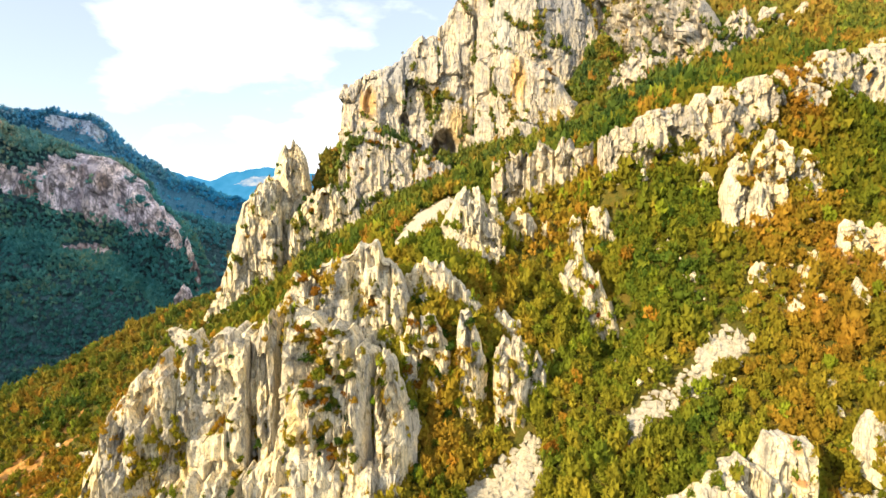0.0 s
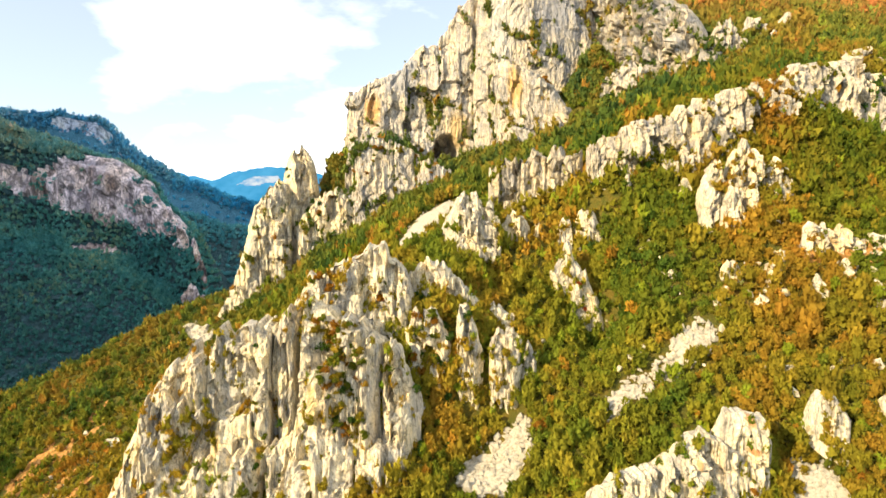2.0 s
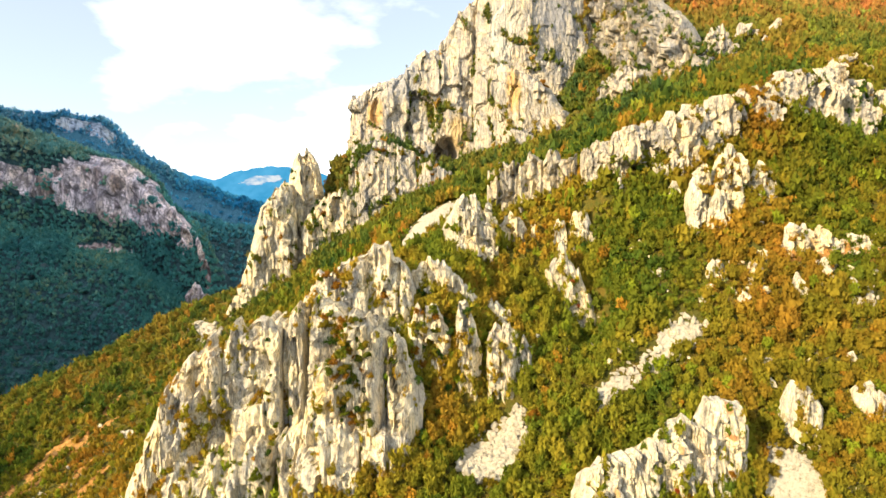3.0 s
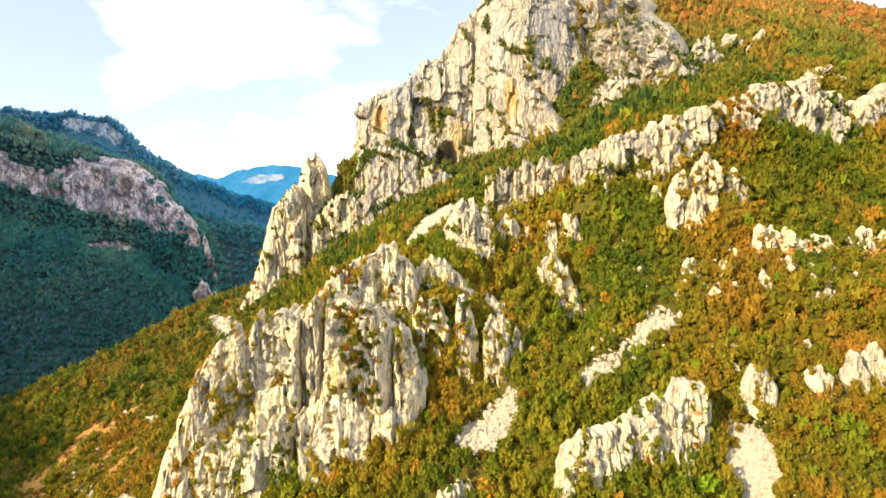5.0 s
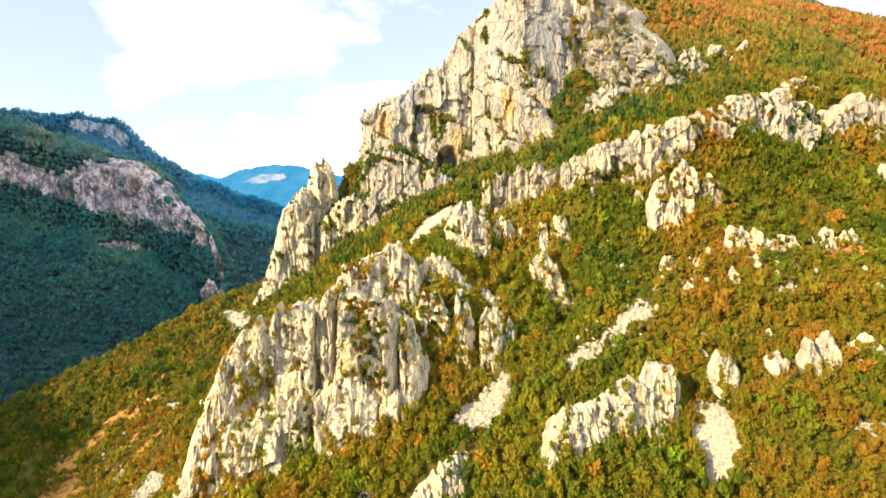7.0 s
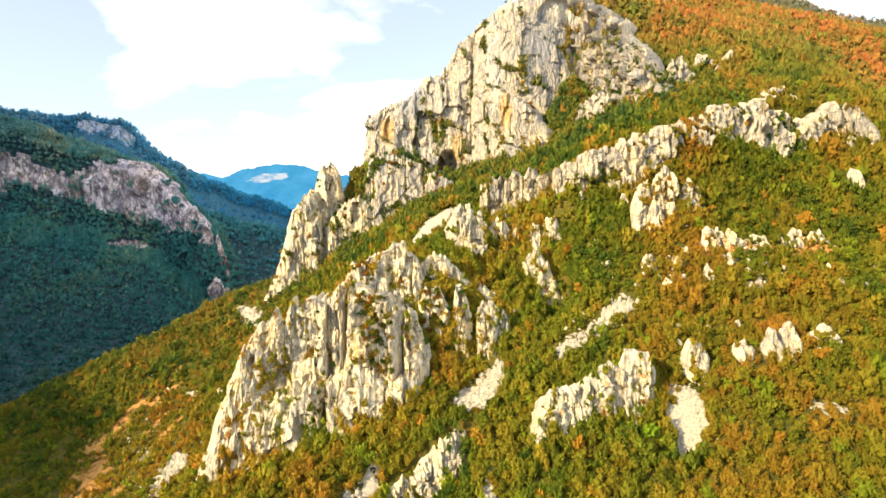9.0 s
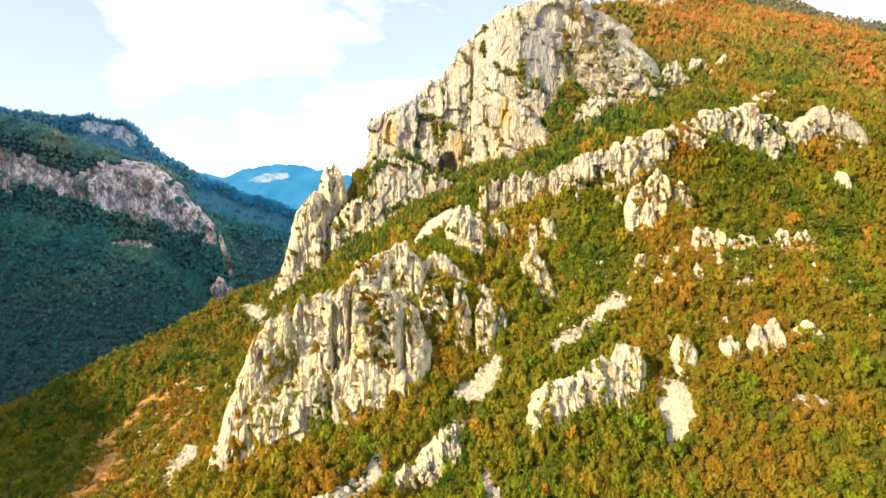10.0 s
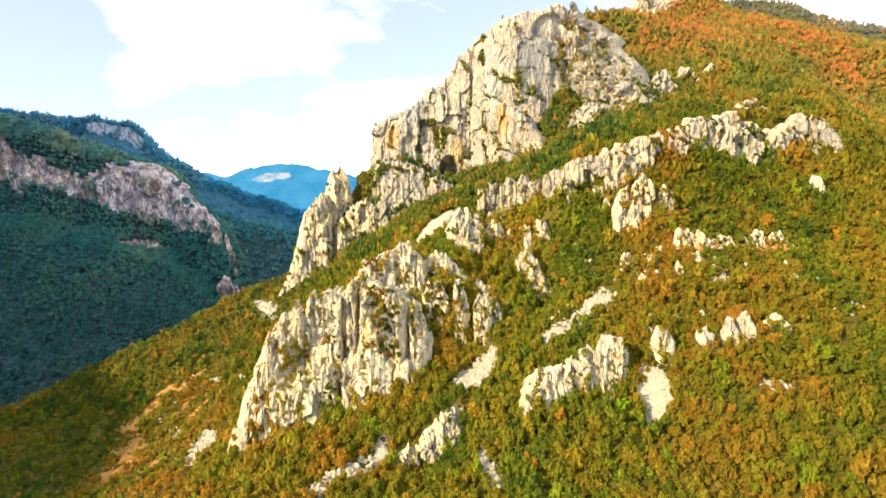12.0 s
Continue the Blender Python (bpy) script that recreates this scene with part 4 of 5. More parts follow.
def palette(x, y, z, rng):
    """Autumn leaf colours: patches of green, olive, gold and rust."""
    n = len(x)
    zone = 0.7 * fbm(x / 45, y / 45, 0.0, 3, 71) + 1.15 * fbm(x / 13, y / 13, 0.0, 3, 72)
    k = 0.15 + 0.08 * step((x - 85) / 12) * step((230 - y) / 20) * step((y - 112) / 6) + 0.78 * zone + 0.16 * rng.standard_normal(n) + 0.45 * step((-85 - x) / 12) + (0.56 + 0.55 * fbm(x / 38, y / 60, 0.3, 3, 76)) * step((y - 300) / 30) * step((x - 132) / 24)
    k = np.where((y > 180) & (y < 290) & (x < 150), k - 0.52 + 0.28 * rng.standard_normal(n), k)
    # shade over the low western slope, put in as darker green leaves
    k = k - 0.95 * step((-140 - x) / 12) * step((182 - y) / 14)
    k = k + 0.28 * np.exp(-((x - 88) / 35) ** 2 - ((y - 128) / 24) ** 2) - 0.22 * np.exp(-((x - 165) / 40) ** 2 - ((y - 145) / 30) ** 2)
    k = k + 0.9 * np.exp(-((x + 56) / 8) ** 2 - ((y - 272) / 12) ** 2)
    k = np.where(y < 240, np.minimum(k, 0.62 + 0.5 * (k - 0.62)), k)
    stops = np.array([-1.2, -0.55, -0.15, 0.25, 0.6, 0.95, 1.4])
    cols = np.array([(0.034, 0.072, 0.014), (0.066, 0.105, 0.013), (0.118, 0.135, 0.013), (0.19, 0.163, 0.016), (0.235, 0.155, 0.018), (0.345, 0.170, 0.025), (0.42, 0.14, 0.03)])
    rgb = np.stack([np.interp(k, stops, cols[:, c]) for c in range(3)], -1)
    odd = rng.uniform(0, 1, n)
    rgb[odd < 0.05] = (0.17, 0.205, 0.016)
    rgb[odd > 0.982] = (0.31, 0.17, 0.02)
    # grey haze put into the leaf tint, growing with distance upslope
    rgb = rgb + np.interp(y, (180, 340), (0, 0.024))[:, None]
    # lighter on the near slope, darker higher up and to the east
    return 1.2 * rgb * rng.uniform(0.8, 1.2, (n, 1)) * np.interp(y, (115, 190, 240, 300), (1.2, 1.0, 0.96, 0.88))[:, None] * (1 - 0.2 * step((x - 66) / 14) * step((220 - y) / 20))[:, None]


def plant(name, x, y, z, size, rgb, shapes, rng, label, squash=1.0):
    """Many plants as one mesh with a tint for each plant."""
    pick = rng.integers(len(shapes), size=len(x))
    turn = rng.uniform(0, 2 * np.pi, len(x))
    V, F, C, n = [], [], [], 0
    for k, (v, f) in enumerate(shapes):
        m = np.nonzero(pick == k)[0]
        if not len(m):
            continue
        ca, sa = np.cos(turn[m])[:, None], np.sin(turn[m])[:, None]
        wx, wy = rng.uniform(0.85, 1.2, len(m))[:, None], rng.uniform(0.85, 1.2, len(m))[:, None]
        hz = rng.uniform(1.05, 1.85, len(m))[:, None] * squash
        vx, vy = v[None, :, 0] * wx, v[None, :, 1] * wy
        P = np.stack([(vx * ca - vy * sa) * size[m, None] + x[m, None], (vx * sa + vy * ca) * size[m, None] + y[m, None], v[None, :, 2] * hz * size[m, None] + z[m, None]], -1)
        V.append(P.reshape(-1, 3))
        F.append((f[None] + (np.arange(len(m)) * len(v))[:, None, None]).reshape(-1, 3) + n)
        C.append(np.repeat(rgb[m], len(v), axis=0))
        n += len(m) * len(v)
    V, F, C = np.concatenate(V), np.concatenate(F), np.concatenate(C)
    ob = mesh_object(name, V, F, [LEAVES])
    at = ob.data.attributes.new("tint", "FLOAT_COLOR", "POINT")
    at.data.foreach_set("color", np.concatenate([C, np.ones((len(C), 1))], 1).astype(np.float32).ravel())
    return tagged(ob, label, "shrubs", kind="stuff")


rng = np.random.default_rng(5)
NEAR = [bush_shape(rng, 170, 0.26, 3, (OCT_V * 1.15, OCT_F)) for _ in range(16)]
MID = [bush_shape(rng, 96, 0.285, 2, (OCT_V * 1.15, OCT_F)) for _ in range(12)]
FAR = [bush_shape(rng, 27, 0.45, 1, (OCT_V * 1.1, OCT_F)) for _ in range(12)]
LOW = [bush_shape(rng, 38, 0.34, 1, (OCT_V * 1.0, OCT_F)) for _ in range(12)]
WOOD = [bush_shape(rng, 15, 0.62, 1, (OCT_V * 1.15, OCT_F)) for _ in range(12)]


def scatter(x0, x1, y0, y1, gap):
    xs, ys = np.meshgrid(np.arange(x0, x1, gap), np.arange(y0, y1, gap), indexing="ij")
    xs, ys = xs.ravel(), ys.ravel()
    return xs + rng.uniform(-0.5, 0.5, len(xs)) * gap, ys + rng.uniform(-0.5, 0.5, len(xs)) * gap


bx, by = scatter(-330, 262, 40, 300, 1.95)
bz = land(bx, by)
slope = np.hypot(land(bx + 1.5, by) - bz, land(bx, by + 1.5) - bz) / 1.5
inside = (bx > -0.76 * (by + 100) - 25) & (bx < 0.80 * (by + 100) + 5) & ((by < 282) | (bx > 60))
open_ground = fbm(bx / 17, by / 17, 0.2, 3, 91)
keep = inside & ~is_covered(bx, by) & (open_ground < 0.66 + 0.08 * rng.standard_normal(len(bx))) & (rng.uniform(0, 1, len(bx)) < 0.64 * (1 + slope ** 2) ** 0.75)
bx, by, bz = bx[keep], by[keep], bz[keep]
tx, ty = scatter(-120, 262, 60, 290, 1.25)
tz = land(tx, ty)
steep = np.hypot(land(tx + 1.5, ty) - tz, land(tx, ty + 1.5) - tz) / 1.5
keep = (steep > 1.1) & ~is_covered(tx, ty) & ((ty < 282) | (tx > 60))
bx, by, bz = np.concatenate([bx, tx[keep]]), np.concatenate([by, ty[keep]]), np.concatenate([bz, tz[keep]])
size = 0.92 * rng.uniform(1.0, 2.25, len(bx)) * np.where(rng.uniform(0, 1, len(bx)) < 0.12, 1.5, 1.0) * np.where((by > 180) & (by < 290), 1.2, 1.0) * (1 + 0.2 * fbm(bx / 30, by / 30, 0.9, 2, 93)) * np.where(bx < -88, 0.72, 1.0)
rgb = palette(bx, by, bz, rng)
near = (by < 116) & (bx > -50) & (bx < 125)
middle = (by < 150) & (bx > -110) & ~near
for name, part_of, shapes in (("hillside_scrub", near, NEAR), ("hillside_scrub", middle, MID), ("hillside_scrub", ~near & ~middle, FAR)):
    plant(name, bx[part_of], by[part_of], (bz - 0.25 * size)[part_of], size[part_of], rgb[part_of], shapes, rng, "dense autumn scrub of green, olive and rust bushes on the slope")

bx, by = scatter(-60, 150, 52, 150, 1.5)
bz = land(bx, by)
by_needle = (np.abs(bx - 47) < 5) & (np.abs(by - 135.5) < 4.5)
keep = (~is_covered(bx, by, solid) | by_needle) & (bx < 0.80 * (by + 60) + 5) & (rng.uniform(0, 1, len(bx)) < 0.85)
bx, by, bz = bx[keep], by[keep], bz[keep]
size = rng.uniform(0.55, 1.05, len(bx))
plant("understorey", bx, by, bz - 0.2 * size, size, palette(bx, by, bz, rng), LOW, rng, "low olive and brown undergrowth between the bushes")

bx, by = scatter(-60, 640, 284, 690, 3.35)
bz = land(bx, by)
keep = (bx > 0.62 * (by - 335) + 10) & ((by > 300) | (bx > 60)) & (bx < 0.80 * (by + 100) + 30) & ~is_covered(bx, by) & (fbm(bx / 30, by / 30, 0.2, 3, 95) < 0.45)
bx, by, bz = bx[keep], by[keep], bz[keep]
size = rng.uniform(1.6, 2.9, len(bx))
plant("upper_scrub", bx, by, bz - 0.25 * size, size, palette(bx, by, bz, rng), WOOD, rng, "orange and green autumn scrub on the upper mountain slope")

bx, by = scatter(-200, 260, -150, 44, 5.4)
bz = land(bx, by)
size = rng.uniform(2.0, 3.4, len(bx))
plant("lower_scrub", bx, by, bz - 0.25 * size, size, palette(bx, by, bz, rng), FAR, rng, "olive and golden scrub on the slope down to the valley")

pts = np.concatenate(ledges)
pts = pts[(pts[:, 1] < 282) & ~((pts[:, 0] < -60) & (pts[:, 2] > 121))]
pts = pts[rng.permutation(len(pts))]
pts = pts[fbm(pts[:, 0] / 7, pts[:, 1] / 7, pts[:, 2] / 7, 2, 97) > 0.16][:420]
size = rng.uniform(0.4, 1.3, len(pts))
plant("ledge_shrubs", pts[:, 0], pts[:, 1], pts[:, 2] - 0.3 * size, size, palette(pts[:, 0], pts[:, 1], pts[:, 2], rng), MID, rng, "small shrubs and tufts rooted on rock ledges")

pts = np.concatenate(clefts)
pts = pts[(fbm(pts[:, 0] / 9, pts[:, 1] / 9, pts[:, 2] / 16, 3, 99) > 0.02) & ~((pts[:, 0] < -40) & (pts[:, 1] > 258))]
pts = pts[rng.permutation(len(pts))][:5000]
size = rng.uniform(0.35, 1.2, len(pts)) * np.where(pts[:, 1] > 200, 1.4, 1.0)
plant("joint_tufts", pts[:, 0], pts[:, 1] - 0.2 * size, pts[:, 2] - 0.5 * size, size, palette(pts[:, 0], pts[:, 1], pts[:, 2], rng), WOOD, rng, "brown and green tufts rooted in the joints of the rock")

# rock surface, to root plants on the faces of the crags
rv, rf, rn = [], [], 0
for v, f in rock_tris:
    rv.append(v)
    rf.append(f + rn)
    rn += len(v)
rocks = BVHTree.FromPolygons(np.concatenate(rv).tolist(), np.concatenate(rf).tolist())


def root(x, y, z, slant=(0.25, 1, -0.35)):
    """The first rock surface north of a point, going gently down."""
    hit = rocks.ray_cast(Vector((x, y, z)), Vector(slant).normalized(), 90)
    return hit[0]


found = []
for x0, x1, z0, z1, y0, many in ((-80, -4, 22, 92, 60, 1300), (-50, 130, 130, 240, 215, 520), (-100, -36, 60, 130, 200, 120), (-58, 4, 96, 138, 225, 150), (12, 200, 105, 158, 120, 420), (80, 150, 150, 240, 200, 1100)):
    for _ in range(many):
        p = root(rng.uniform(x0, x1) - 10, y0, rng.uniform(z0, z1) + 14)
        if p is not None and fbm(np.array([p.x / 6]), np.array([p.y / 6]), np.array([p.z / 14]), 2, 98)[0] > 0.15:
            found.append(p[:])
found = np.array(found)
found = found[~((found[:, 0] < -60) & (found[:, 2] > 121))]
size = rng.uniform(0.35, 1.0, len(found)) * np.where(found[:, 1] > 200, 1.7, 0.95)
plant("cleft_shrubs", found[:, 0], found[:, 1], found[:, 2] - 0.4 * size, size, palette(found[:, 0], found[:, 1], found[:, 2], rng), LOW, rng, "tufts of shrubs and grass growing in rock clefts")


# single shrubs that stand out: stems and a crown each
def stem_mesh(seed):
    gen = np.random.default_rng(seed)
    bm = bmesh.new()
    for _ in range(4):
        a, tip = gen.uniform(0, 2 * np.pi), gen.uniform(0.25, 0.55)
        ring = []
        for k, (h, r) in enumerate(((-0.25, 0.06), (0.35, 0.045), (0.9, 0.02))):
            cx, cy = tip * k / 2 * np.cos(a), tip * k / 2 * np.sin(a)
            ring.append([bm.verts.new((cx + r * np.cos(q), cy + r * np.sin(q), h)) for q in np.arange(5) * 2 * np.pi / 5])
        for lo, hi in zip(ring, ring[1:]):
            for q in range(5):
                bm.faces.new((lo[q], lo[(q + 1) % 5], hi[(q + 1) % 5], hi[q]))
    me = bpy.data.meshes.new("stems")
    bm.to_mesh(me)
    bm.free()
    me.materials.append(BARK)
    return me


TONES = {
    "bright green": (0.19, 0.29, 0.018), "dark green": (0.045, 0.085, 0.014), "olive green": (0.12, 0.14, 0.014), "golden": (0.22, 0.165, 0.014),
    "orange": (0.26, 0.12, 0.014), "rust red": (0.28, 0.06, 0.02)}
STEMS = [stem_mesh(k) for k in range(3)]
CROWNS = {}
for tone, colour in TONES.items():
    for k in range(3):
        v, f = bush_shape(np.random.default_rng(900 + k), 240, 0.24, 3, (OCT_V * 1.15, OCT_F))
        ob = mesh_object("crown", v, f, [LEAVES])
        at = ob.data.attributes.new("tint", "FLOAT_COLOR", "POINT")
        at.data.foreach_set("color", np.tile(np.array([*colour, 1], np.float32), len(v)))
        CROWNS[tone, k] = ob.data
        bpy.data.objects.remove(ob)


def shrub(x, y, z, size, tone, where, k, group=""):
    top = tagged(new("shrub"), f"{tone} leafy shrub {where}", "shrub", group)
    top.matrix_basis = pose(x, y, z, 0, 0, 137 * k % 360) @ Matrix.Diagonal((size, size, size, 1))
    new("crown", CROWNS[tone, k % 3]).parent = top
    new("stems", STEMS[k % 3]).parent = top
    return top


def on_land(x, y, size, tone, where, k, group=""):
    return shrub(x, y, float(land(x, y)) - 0.1 * size, size, tone, where, k, group)


def on_rock(x, y, z, size, tone, where, k):
    p = root(x, y, z, (0, 1, -0.15))
    if p is not None:
        shrub(p.x, p.y, p.z - 0.3 * size, size, tone, where, k)


def on_ledge(x, y, z, size, tone, where, k, group=""):
    """On the first rock under a point, or on the ground where there is none."""
    hit = rocks.ray_cast(Vector((x, y, z)), Vector((0, 0, -1)), 60)[0]
    bottom = max(hit.z if hit else -999, float(land(x, y)))
    return shrub(x, y, bottom - 0.25 * size, size, tone, where, k, group)


for k in range(44):
    f = rng.uniform(0, 1)
    on_ledge(38 + 30 * f + rng.uniform(-3, 3), 283 - 13 * f + rng.uniform(-2, 3), 180 - 24 * f, rng.uniform(1.4, 2.7), ("dark green", "olive green", "dark green", "orange", "olive green", "dark green")[k % 6], "on the wooded shelf of the cliff", k, "shrubs on the cliff shelf")
for k, (x, y) in enumerate(((70.5, 93.6), (73, 93), (76, 93.4), (78.5, 92.6), (68.5, 92.8), (74.6, 91.6), (66.5, 91), (77.5, 90.6))):
    on_land(x, y, rng.uniform(1.1, 1.8), ("golden", "olive green", "golden", "orange")[k % 4], "between the standing stone and the scree", k)
on_land(57.5, 84, 3.7, "bright green", "beside the pale scree chute", 1)
on_land(59, 82, 2.1, "olive green", "below the broad limestone fin", 2)
on_land(54, 84, 2.0, "dark green", "at the foot of the broad limestone fin", 3)
on_land(68, 94.5, 2.4, "golden", "below the standing stone", 4)
on_land(21, 108, 2.4, "orange", "at the edge of the pale scree", 5)
on_land(24, 110, 2.0, "golden", "above the pale scree", 6)
on_rock(-12.5, 80, 70, 1.9, "bright green", "on a ledge of the front crag", 7)
on_rock(-13.5, 80, 66, 1.5, "bright green", "on a ledge of the front crag", 8)
on_rock(-15, 90, 84, 1.3, "orange", "below the crag's top knob", 9)
on_rock(-27, 90, 73, 1.7, "dark green", "in a cleft of the front crag", 10)
on_rock(-24, 90, 70, 1.5, "olive green", "in a cleft of the front crag", 11)
on_rock(-36, 85, 57, 1.3, "dark green", "in a cleft of the front crag", 12)
on_rock(-42, 85, 44, 1.6, "olive green", "in the dark cleft of the front crag", 13)
for k in range(14):
    on_rock(rng.uniform(-42.5, -39.5), 92, 36 + 2.9 * k, rng.uniform(0.6, 1.1), ("olive green", "dark green", "golden")[k % 3], "in the dark cleft of the front crag", k)
for k in range(16):
    on_rock(rng.uniform(-29, -17), 92, rng.uniform(64, 80), rng.uniform(0.7, 1.4), ("golden", "olive green", "orange", "olive green")[k % 4], "on a high ledge of the front crag", k)
for k in range(9):
    on_rock(rng.uniform(-34, -24), 95, rng.uniform(83, 92), rng.uniform(0.9, 1.5), ("orange", "golden", "olive green")[k % 3], "beside the crag's top knob", k)
for k in range(60):
    z = rng.uniform(51, 76)
    on_rock(-22 + 0.12 * (66 - z) + rng.uniform(-3.4, 3.4), 92, z + 3, rng.uniform(0.6, 1.5), ("olive green", "golden", "dark green", "olive green", "orange", "golden")[k % 6], "in the wide cleft of the front crag", k)
for k in range(26):
    on_rock(rng.uniform(-9, 9), 100, rng.uniform(60, 80), rng.uniform(0.9, 1.7), ("dark green", "olive green", "golden", "orange")[k % 4], "on the broken rock beside the fins", k)
on_rock(46, 60, 50, 0.8, "rust red", "on the broad limestone fin", 14)
on_rock(57, 60, 53, 0.9, "orange", "on the broad limestone fin", 15)
on_rock(36, 110, 85, 0.8, "rust red", "on the leaning limestone needle", 16)
on_rock(38, 110, 78, 0.9, "rust red", "on the leaning limestone needle", 17)
on_rock(122, 140, 138, 1.3, "rust red", "on the climbing rock wall", 18)
for k in range(34):
    on_land(rng.uniform(60, 86), rng.uniform(261, 283), rng.uniform(1.7, 3.0), ("dark green", "olive green", "dark green", "bright green")[k % 4], "in the gully under the cliff", k, "shrubs in the cliff gully")
for k in range(30):
    on_rock(rng.uniform(-50, 0), 230, rng.uniform(116, 138), rng.uniform(0.9, 1.8), ("golden", "orange", "olive green")[k % 3], "on the bluff below the cave", k)
for k in range(13):
    on_rock(rng.uniform(-66, -53), 235, rng.uniform(100, 117), rng.uniform(1.1, 1.8), ("dark green", "orange", "dark green")[k % 3], "between the spire and the bluff", k)
for k in range(26):
    on_land(rng.uniform(38, 66), rng.uniform(146, 161), rng.uniform(1.3, 2.1), ("olive green", "golden", "dark green")[k % 3], "below the rock wall", k, "shrubs below the rock wall")
for k in range(26):
    on_land(rng.uniform(-6, 5), rng.uniform(104, 128), rng.uniform(1.3, 2.3), ("dark green", "olive green", "dark green", "golden")[k % 4], "in the gully beside the front crag", k, "shrubs beside the front crag")
near_x, near_y = scatter(-40, 110, 58, 98, 7.6)
ok = ~is_covered(near_x, near_y)
for k, (x, y) in enumerate(zip(near_x[ok][:74], near_y[ok][:74])):
    tone = ("olive green", "golden", "olive green", "dark green", "golden", "golden", "olive green")[int(3.5 + 3.4 * vnoise(x / 14, y / 14, 0.2, 7) + rng.uniform(-1.5, 1.5)) % 7]
    on_land(x, y, rng.uniform(1.3, 2.2), tone, "on the lower scrub slope", k, "shrubs on the lower slope")


# ---- far side of the valley ----
def mountain(name, label, crest, profile, nv, mats, seed, rough, cliff=None, depth=8.0, parent=None, res=8.0, patch=None):
    """A long hill along a crest of (x, y, height). profile: rows of (metres in front of the crest, share of the height)."""
    cr = np.array(crest, float)
    arc = np.concatenate([[0], np.cumsum(np.hypot(*np.diff(cr[:, :2], axis=0).T))])
    nu = int(arc[-1] / res)
    s = np.linspace(0, arc[-1], nu)
    px, py, top = (np.interp(s, arc, cr[:, k]) for k in range(3))
    half = max(int(16 / res), 1)
    kern = np.ones(2 * half + 1) / (2 * half + 1)
    px, py, top = (np.convolve(np.pad(v, half, mode="edge"), kern, "valid") for v in (px, py, top))
    tx, ty = np.gradient(px), np.gradient(py)
    tn = np.hypot(tx, ty)
    nx, ny = (ty / tn)[:, None], (-tx / tn)[:, None]
    pr = np.array(profile, float)
    tt = np.linspace(0, 1, nv) * (len(pr) - 1)
    off, share = np.interp(tt, np.arange(len(pr)), pr[:, 0]), np.interp(tt, np.arange(len(pr)), pr[:, 1])
    S, O = np.meshgrid(s, off, indexing="ij")
    base = -110.0
    Z = base + (top[:, None] - base) * share[None, :]
    wave = fbm(S / 120, O / 120, 0.3, 4, seed) * rough
    f1, k1 = blocks(S / 34 + 0.5 * fbm(S / 30, Z / 30, 0.1, 3, seed), Z / 60, seed + 2)
    f2, k2 = blocks(S / 13 + 0.5 * fbm(S / 10, Z / 10, 0.1, 3, seed), Z / 25, seed + 3)
    fine = (0.7 * fbm(S / 22, O / 60, Z / 60, 4, seed + 9) + 0.9 * f1 - 0.35 * k1 + 0.5 * f2 - 0.25 * k2) * depth
    X = px[:, None] + nx * (O + wave + fine)
    Y = py[:, None] + ny * (O + wave + fine)
    Z = Z + fbm(S / 40, O / 40, 0.9, 4, seed + 4) * depth * 0.9
    slots = None
    faces = grid_faces(nu, nv)
    if cliff:
        mid_t = 0.5 * (tt[1:] + tt[:-1])[None, :] + cliff[5] * fbm(S[:-1, :-1] / 45, Z[:-1, :-1] / 28, 0.1, 5, seed + 30)
        bare = (X[:-1, :-1] + 40 * fbm(S[:-1, :-1] / 30, Z[:-1, :-1] / 30, 0.6, 3, seed + 31) > cliff[2]) & (X[:-1, :-1] + 60 * fbm(S[:-1, :-1] / 30, Z[:-1, :-1] / 30, 0.6, 3, seed + 33) < cliff[3])
        bare &= Z[:-1, :-1] + 22 * fbm(S[:-1, :-1] / 25, Z[:-1, :-1] / 25, 0.6, 3, seed + 34) > cliff[4] - 0.27 * (X[:-1, :-1] + 330)
        brow = np.array(cliff[6], float)
        bare &= Z[:-1, :-1] + 26 * fbm(S[:-1, :-1] / 22, Z[:-1, :-1] / 22, 0.6, 4, seed + 35) < np.interp(X[:-1, :-1], brow[:, 0], brow[:, 1])
        talus = ((X[:-1, :-1] - cliff[7]) / 30) ** 2 + ((Z[:-1, :-1] - cliff[8] + 0.12 * (X[:-1, :-1] - cliff[7])) / 5.5) ** 2 < 1 + 1.5 * fbm(X[:-1, :-1] / 15, Z[:-1, :-1] / 6, 0.4, 3, seed + 36)
        slots = (((mid_t > cliff[0]) & (mid_t < cliff[1]) & bare) | talus).astype(int).ravel()
    if patch:
        cx, cz, ax, az = patch
        xx, zz = X[:-1, :-1], Z[:-1, :-1]
        slots = ((((xx - cx) / ax) ** 2 + ((zz - cz - 0.12 * (xx - cx)) / az) ** 2 < 1 + 1.2 * fbm(xx / 50, zz / 20, 0.3, 4, seed)) & (O[:-1, :-1] >= 0)).astype(int).ravel()
    verts = np.stack([X, Y, Z], -1)
    ob = mesh_object(name, verts.reshape(-1, 3), faces, mats, parent, smooth=depth < 9 or depth > 12, slots=slots)
    tagged(ob, label, "mountain", kind="structure")
    mids = verts[:-1, :-1].reshape(-1, 3)
    if slots is None:
        return ob, mids
    on_cliff = mids[slots == 1]
    on_cliff = on_cliff[fbm(on_cliff[:, 0] / 24, on_cliff[:, 1] / 24, on_cliff[:, 2] / 15, 3, seed + 37) > 0.17]
    return ob, np.concatenate([mids[slots == 0], on_cliff[::2]])


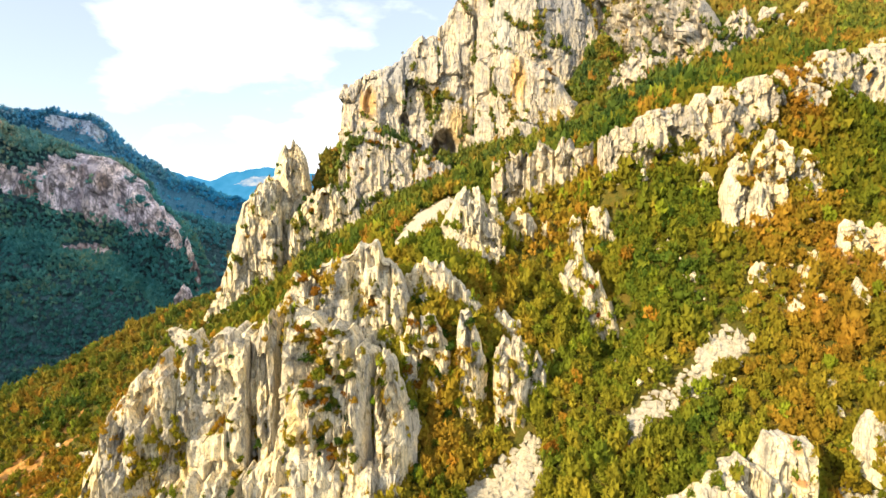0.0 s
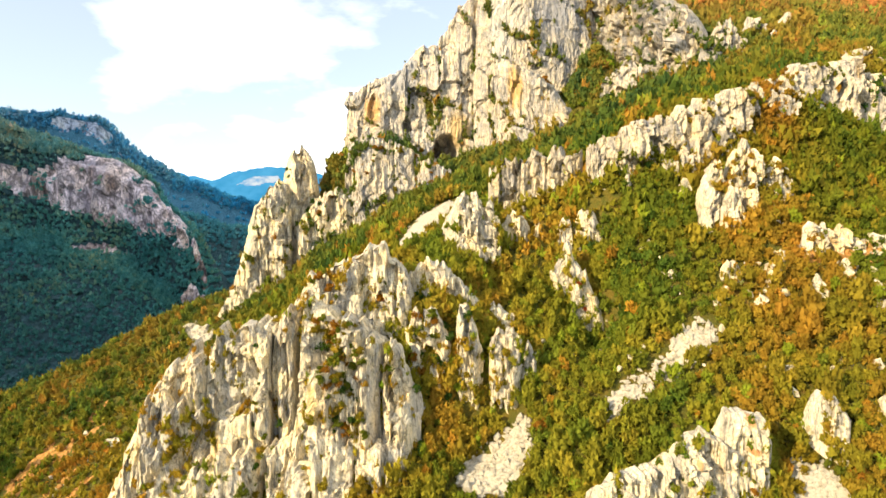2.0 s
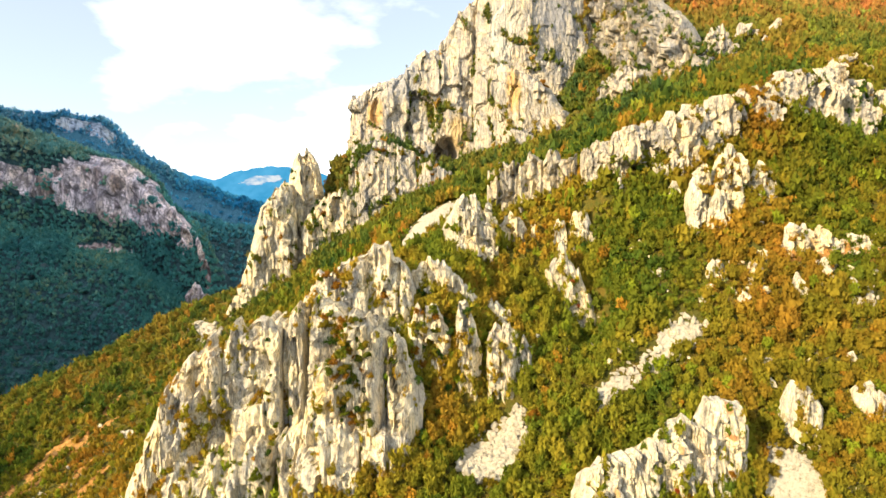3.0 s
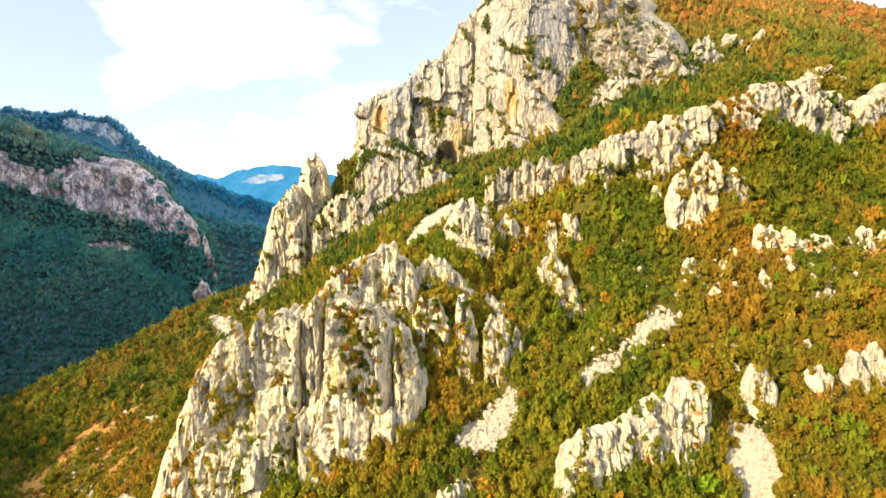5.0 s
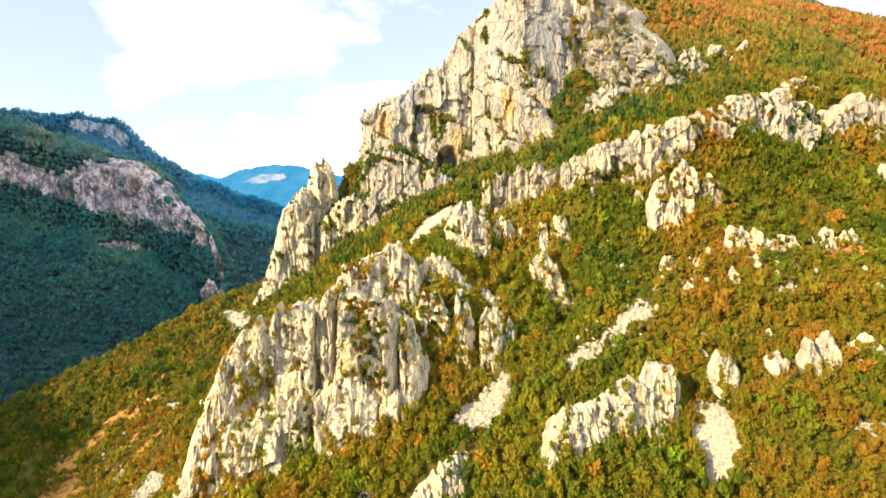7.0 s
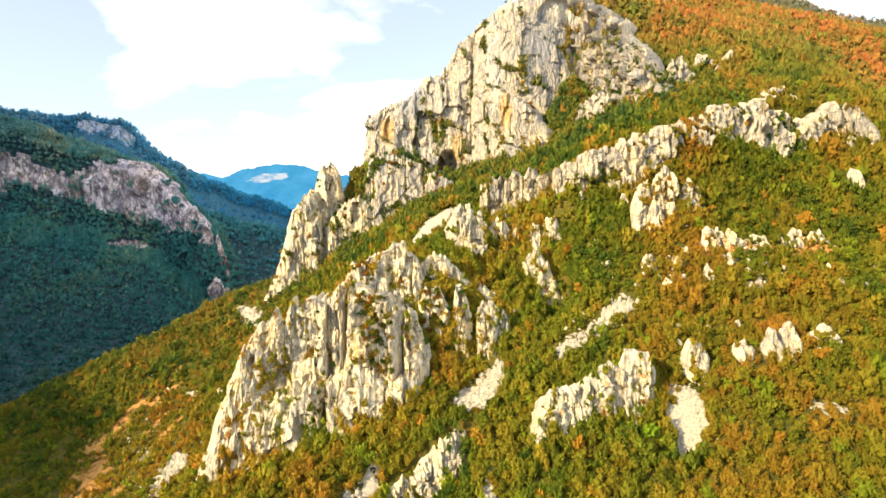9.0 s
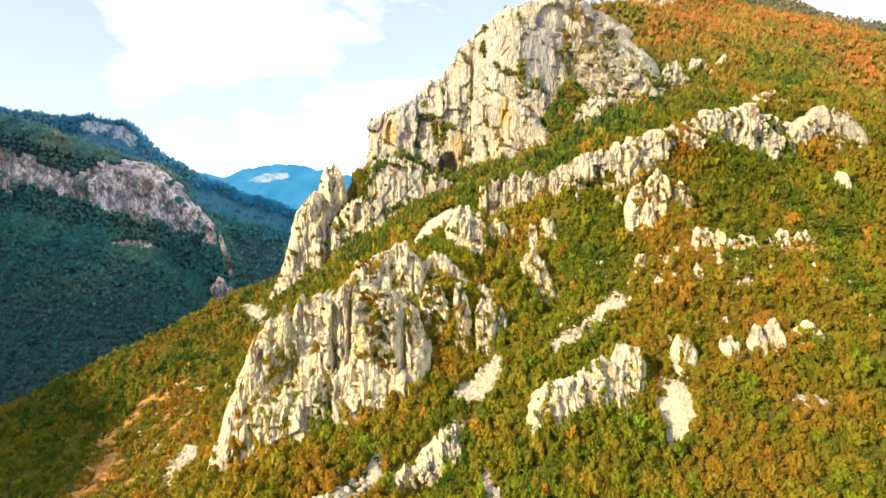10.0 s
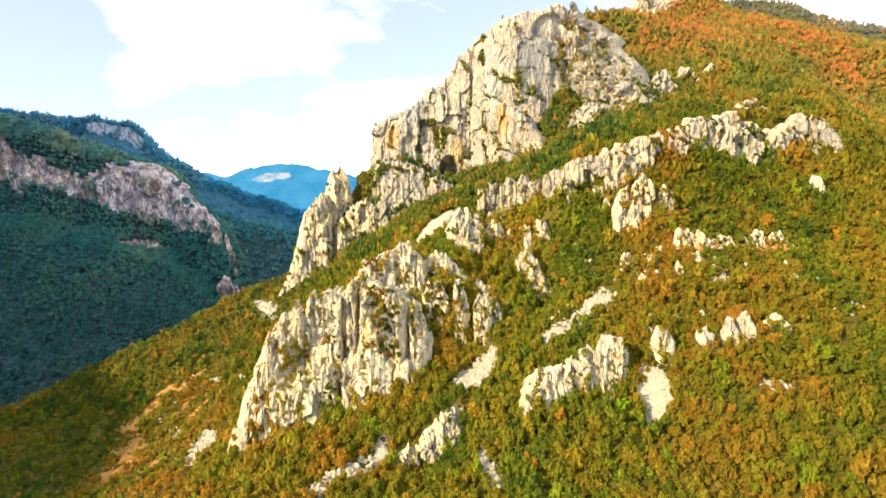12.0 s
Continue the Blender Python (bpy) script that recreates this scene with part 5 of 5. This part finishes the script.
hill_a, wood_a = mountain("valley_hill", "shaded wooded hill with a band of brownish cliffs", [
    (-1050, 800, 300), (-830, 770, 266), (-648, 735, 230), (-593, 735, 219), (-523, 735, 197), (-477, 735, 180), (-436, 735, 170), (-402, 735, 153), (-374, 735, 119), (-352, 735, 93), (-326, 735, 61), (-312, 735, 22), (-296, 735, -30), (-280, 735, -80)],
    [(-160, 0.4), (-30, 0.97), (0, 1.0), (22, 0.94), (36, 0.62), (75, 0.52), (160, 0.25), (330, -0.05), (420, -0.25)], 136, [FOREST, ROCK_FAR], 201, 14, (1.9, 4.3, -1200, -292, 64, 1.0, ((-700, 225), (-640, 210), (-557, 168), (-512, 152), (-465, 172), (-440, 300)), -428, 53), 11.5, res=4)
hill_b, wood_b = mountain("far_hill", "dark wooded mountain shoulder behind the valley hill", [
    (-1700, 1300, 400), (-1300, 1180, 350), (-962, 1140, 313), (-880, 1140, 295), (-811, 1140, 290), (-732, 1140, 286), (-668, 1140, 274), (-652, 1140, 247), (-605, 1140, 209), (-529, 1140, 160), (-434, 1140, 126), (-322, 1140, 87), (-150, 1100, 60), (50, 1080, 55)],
    [(-300, 0.4), (-40, 0.97), (0, 1.0), (12, 0.975), (22, 0.915), (220, 0.45), (420, 0.0), (480, -0.2)], 74, [FOREST_HAZED, ROCK_HAZED], 301, 22, (2.9, 4.0, -775, -655, -400, 0.2, ((-900, 900), (900, 900)), 5000, 0), 10.0, res=7)
hill_c, wood_c = mountain("valley_spur", "low wooded spur between the valley hills", [
    (-560, 880, 130), (-430, 915, 94), (-330, 920, 68), (-266, 920, 54), (-197, 920, 36), (-60, 920, 20)],
    [(-160, 0.4), (-30, 0.97), (0, 1.0), (40, 0.88), (160, 0.4), (300, 0.0), (360, -0.35)], 54, [FOREST], 351, 14, None, 9.0, res=7)
wall_w, wood_w = mountain("west_mountain", "wooded mountain wall on the sunward side of the gorge", [
    (-900, -1500, 480), (-1000, -800, 520), (-1000, -620, 500), (-1000, -540, 492), (-1000, -470, 490), (-1000, -400, 468), (-1000, -330, 480), (-1005, -100, 600), (-1010, 340, 720), (-1200, 800, 760), (-1500, 1200, 760)],
    [(-500, 0.2), (-60, 0.95), (0, 1.0), (120, 0.75), (420, 0.0), (520, -0.12)], 44, [FOREST, ROCK_FAR], 401, 20, None, 10.0, res=25)

crag("cliff_rib", "broken grey limestone rib running down the wooded hill", [
    ([(-357, 720, 97), (-351, 719, 105), (-345, 719, 98), (-340, 720, 86)], 12, 641, {}),
    ([(-339, 714, 76), (-334, 713, 84), (-329, 714, 75), (-324, 715, 62)], 11, 642, {}),
    ([(-323, 720, 58), (-318, 719, 65), (-312, 720, 46)], 10, 643, {}),
    ([(-315, 718, 28), (-310, 717, 36), (-304, 718, 22)], 9, 644, {}),
    ([(-319, 686, -6), (-311, 684, 7), (-301, 684, 5), (-291, 687, -10)], 12, 645, {}),
], mat=ROCK_FAR, res=1.6, col=8, depth=2.6, jag=0.12, grow=False)
ridge_e, wood_e = mountain("upper_ridge", "hazy brown and green wooded ridge behind the hilltop", [
    (330, 900, 405), (400, 900, 425), (440, 900, 436), (473, 900, 440), (507, 900, 442), (547, 900, 444), (571, 900, 435), (609, 900, 419), (671, 900, 402), (720, 900, 391), (760, 900, 397), (850, 900, 410), (1000, 900, 380), (1300, 900, 300)],
    [(-200, 0.6), (-30, 0.97), (0, 1.0), (40, 0.93), (160, 0.72), (330, 0.45), (480, 0.25)], 60, [GROUND], 421, 14, None, 6.0, res=8)


# trees of a far hill, their tint multiplied to put in bluish haze
def woods(name, label, pts, count, lo, hi, keep, haze_cast=(1, 1, 1)):
    pts = pts[keep(pts)]
    k = rng.integers(len(pts), size=count)
    p = pts[k] + rng.uniform(-4, 4, (count, 3)) * np.array([1, 1, 0.2])
    size = rng.uniform(lo, hi, count)
    g = fbm(p[:, 0] / 60, p[:, 1] / 60, 0.4, 3, 55) + 0.2 * rng.standard_normal(count)
    # ramp puts low valley shade and farther haze into the tint
    rgb = np.stack([np.interp(g, (-0.6, 0.1, 0.6, 1.0), c) for c in ((0.022, 0.035, 0.075, 0.13), (0.048, 0.062, 0.068, 0.07), (0.018, 0.02, 0.016, 0.02))], -1) * rng.uniform(0.86, 1.14, (count, 1)) * np.array(haze_cast) * np.interp(p[:, 1], (480, 640, 720), (0.5, 0.95, 1.25))[:, None]
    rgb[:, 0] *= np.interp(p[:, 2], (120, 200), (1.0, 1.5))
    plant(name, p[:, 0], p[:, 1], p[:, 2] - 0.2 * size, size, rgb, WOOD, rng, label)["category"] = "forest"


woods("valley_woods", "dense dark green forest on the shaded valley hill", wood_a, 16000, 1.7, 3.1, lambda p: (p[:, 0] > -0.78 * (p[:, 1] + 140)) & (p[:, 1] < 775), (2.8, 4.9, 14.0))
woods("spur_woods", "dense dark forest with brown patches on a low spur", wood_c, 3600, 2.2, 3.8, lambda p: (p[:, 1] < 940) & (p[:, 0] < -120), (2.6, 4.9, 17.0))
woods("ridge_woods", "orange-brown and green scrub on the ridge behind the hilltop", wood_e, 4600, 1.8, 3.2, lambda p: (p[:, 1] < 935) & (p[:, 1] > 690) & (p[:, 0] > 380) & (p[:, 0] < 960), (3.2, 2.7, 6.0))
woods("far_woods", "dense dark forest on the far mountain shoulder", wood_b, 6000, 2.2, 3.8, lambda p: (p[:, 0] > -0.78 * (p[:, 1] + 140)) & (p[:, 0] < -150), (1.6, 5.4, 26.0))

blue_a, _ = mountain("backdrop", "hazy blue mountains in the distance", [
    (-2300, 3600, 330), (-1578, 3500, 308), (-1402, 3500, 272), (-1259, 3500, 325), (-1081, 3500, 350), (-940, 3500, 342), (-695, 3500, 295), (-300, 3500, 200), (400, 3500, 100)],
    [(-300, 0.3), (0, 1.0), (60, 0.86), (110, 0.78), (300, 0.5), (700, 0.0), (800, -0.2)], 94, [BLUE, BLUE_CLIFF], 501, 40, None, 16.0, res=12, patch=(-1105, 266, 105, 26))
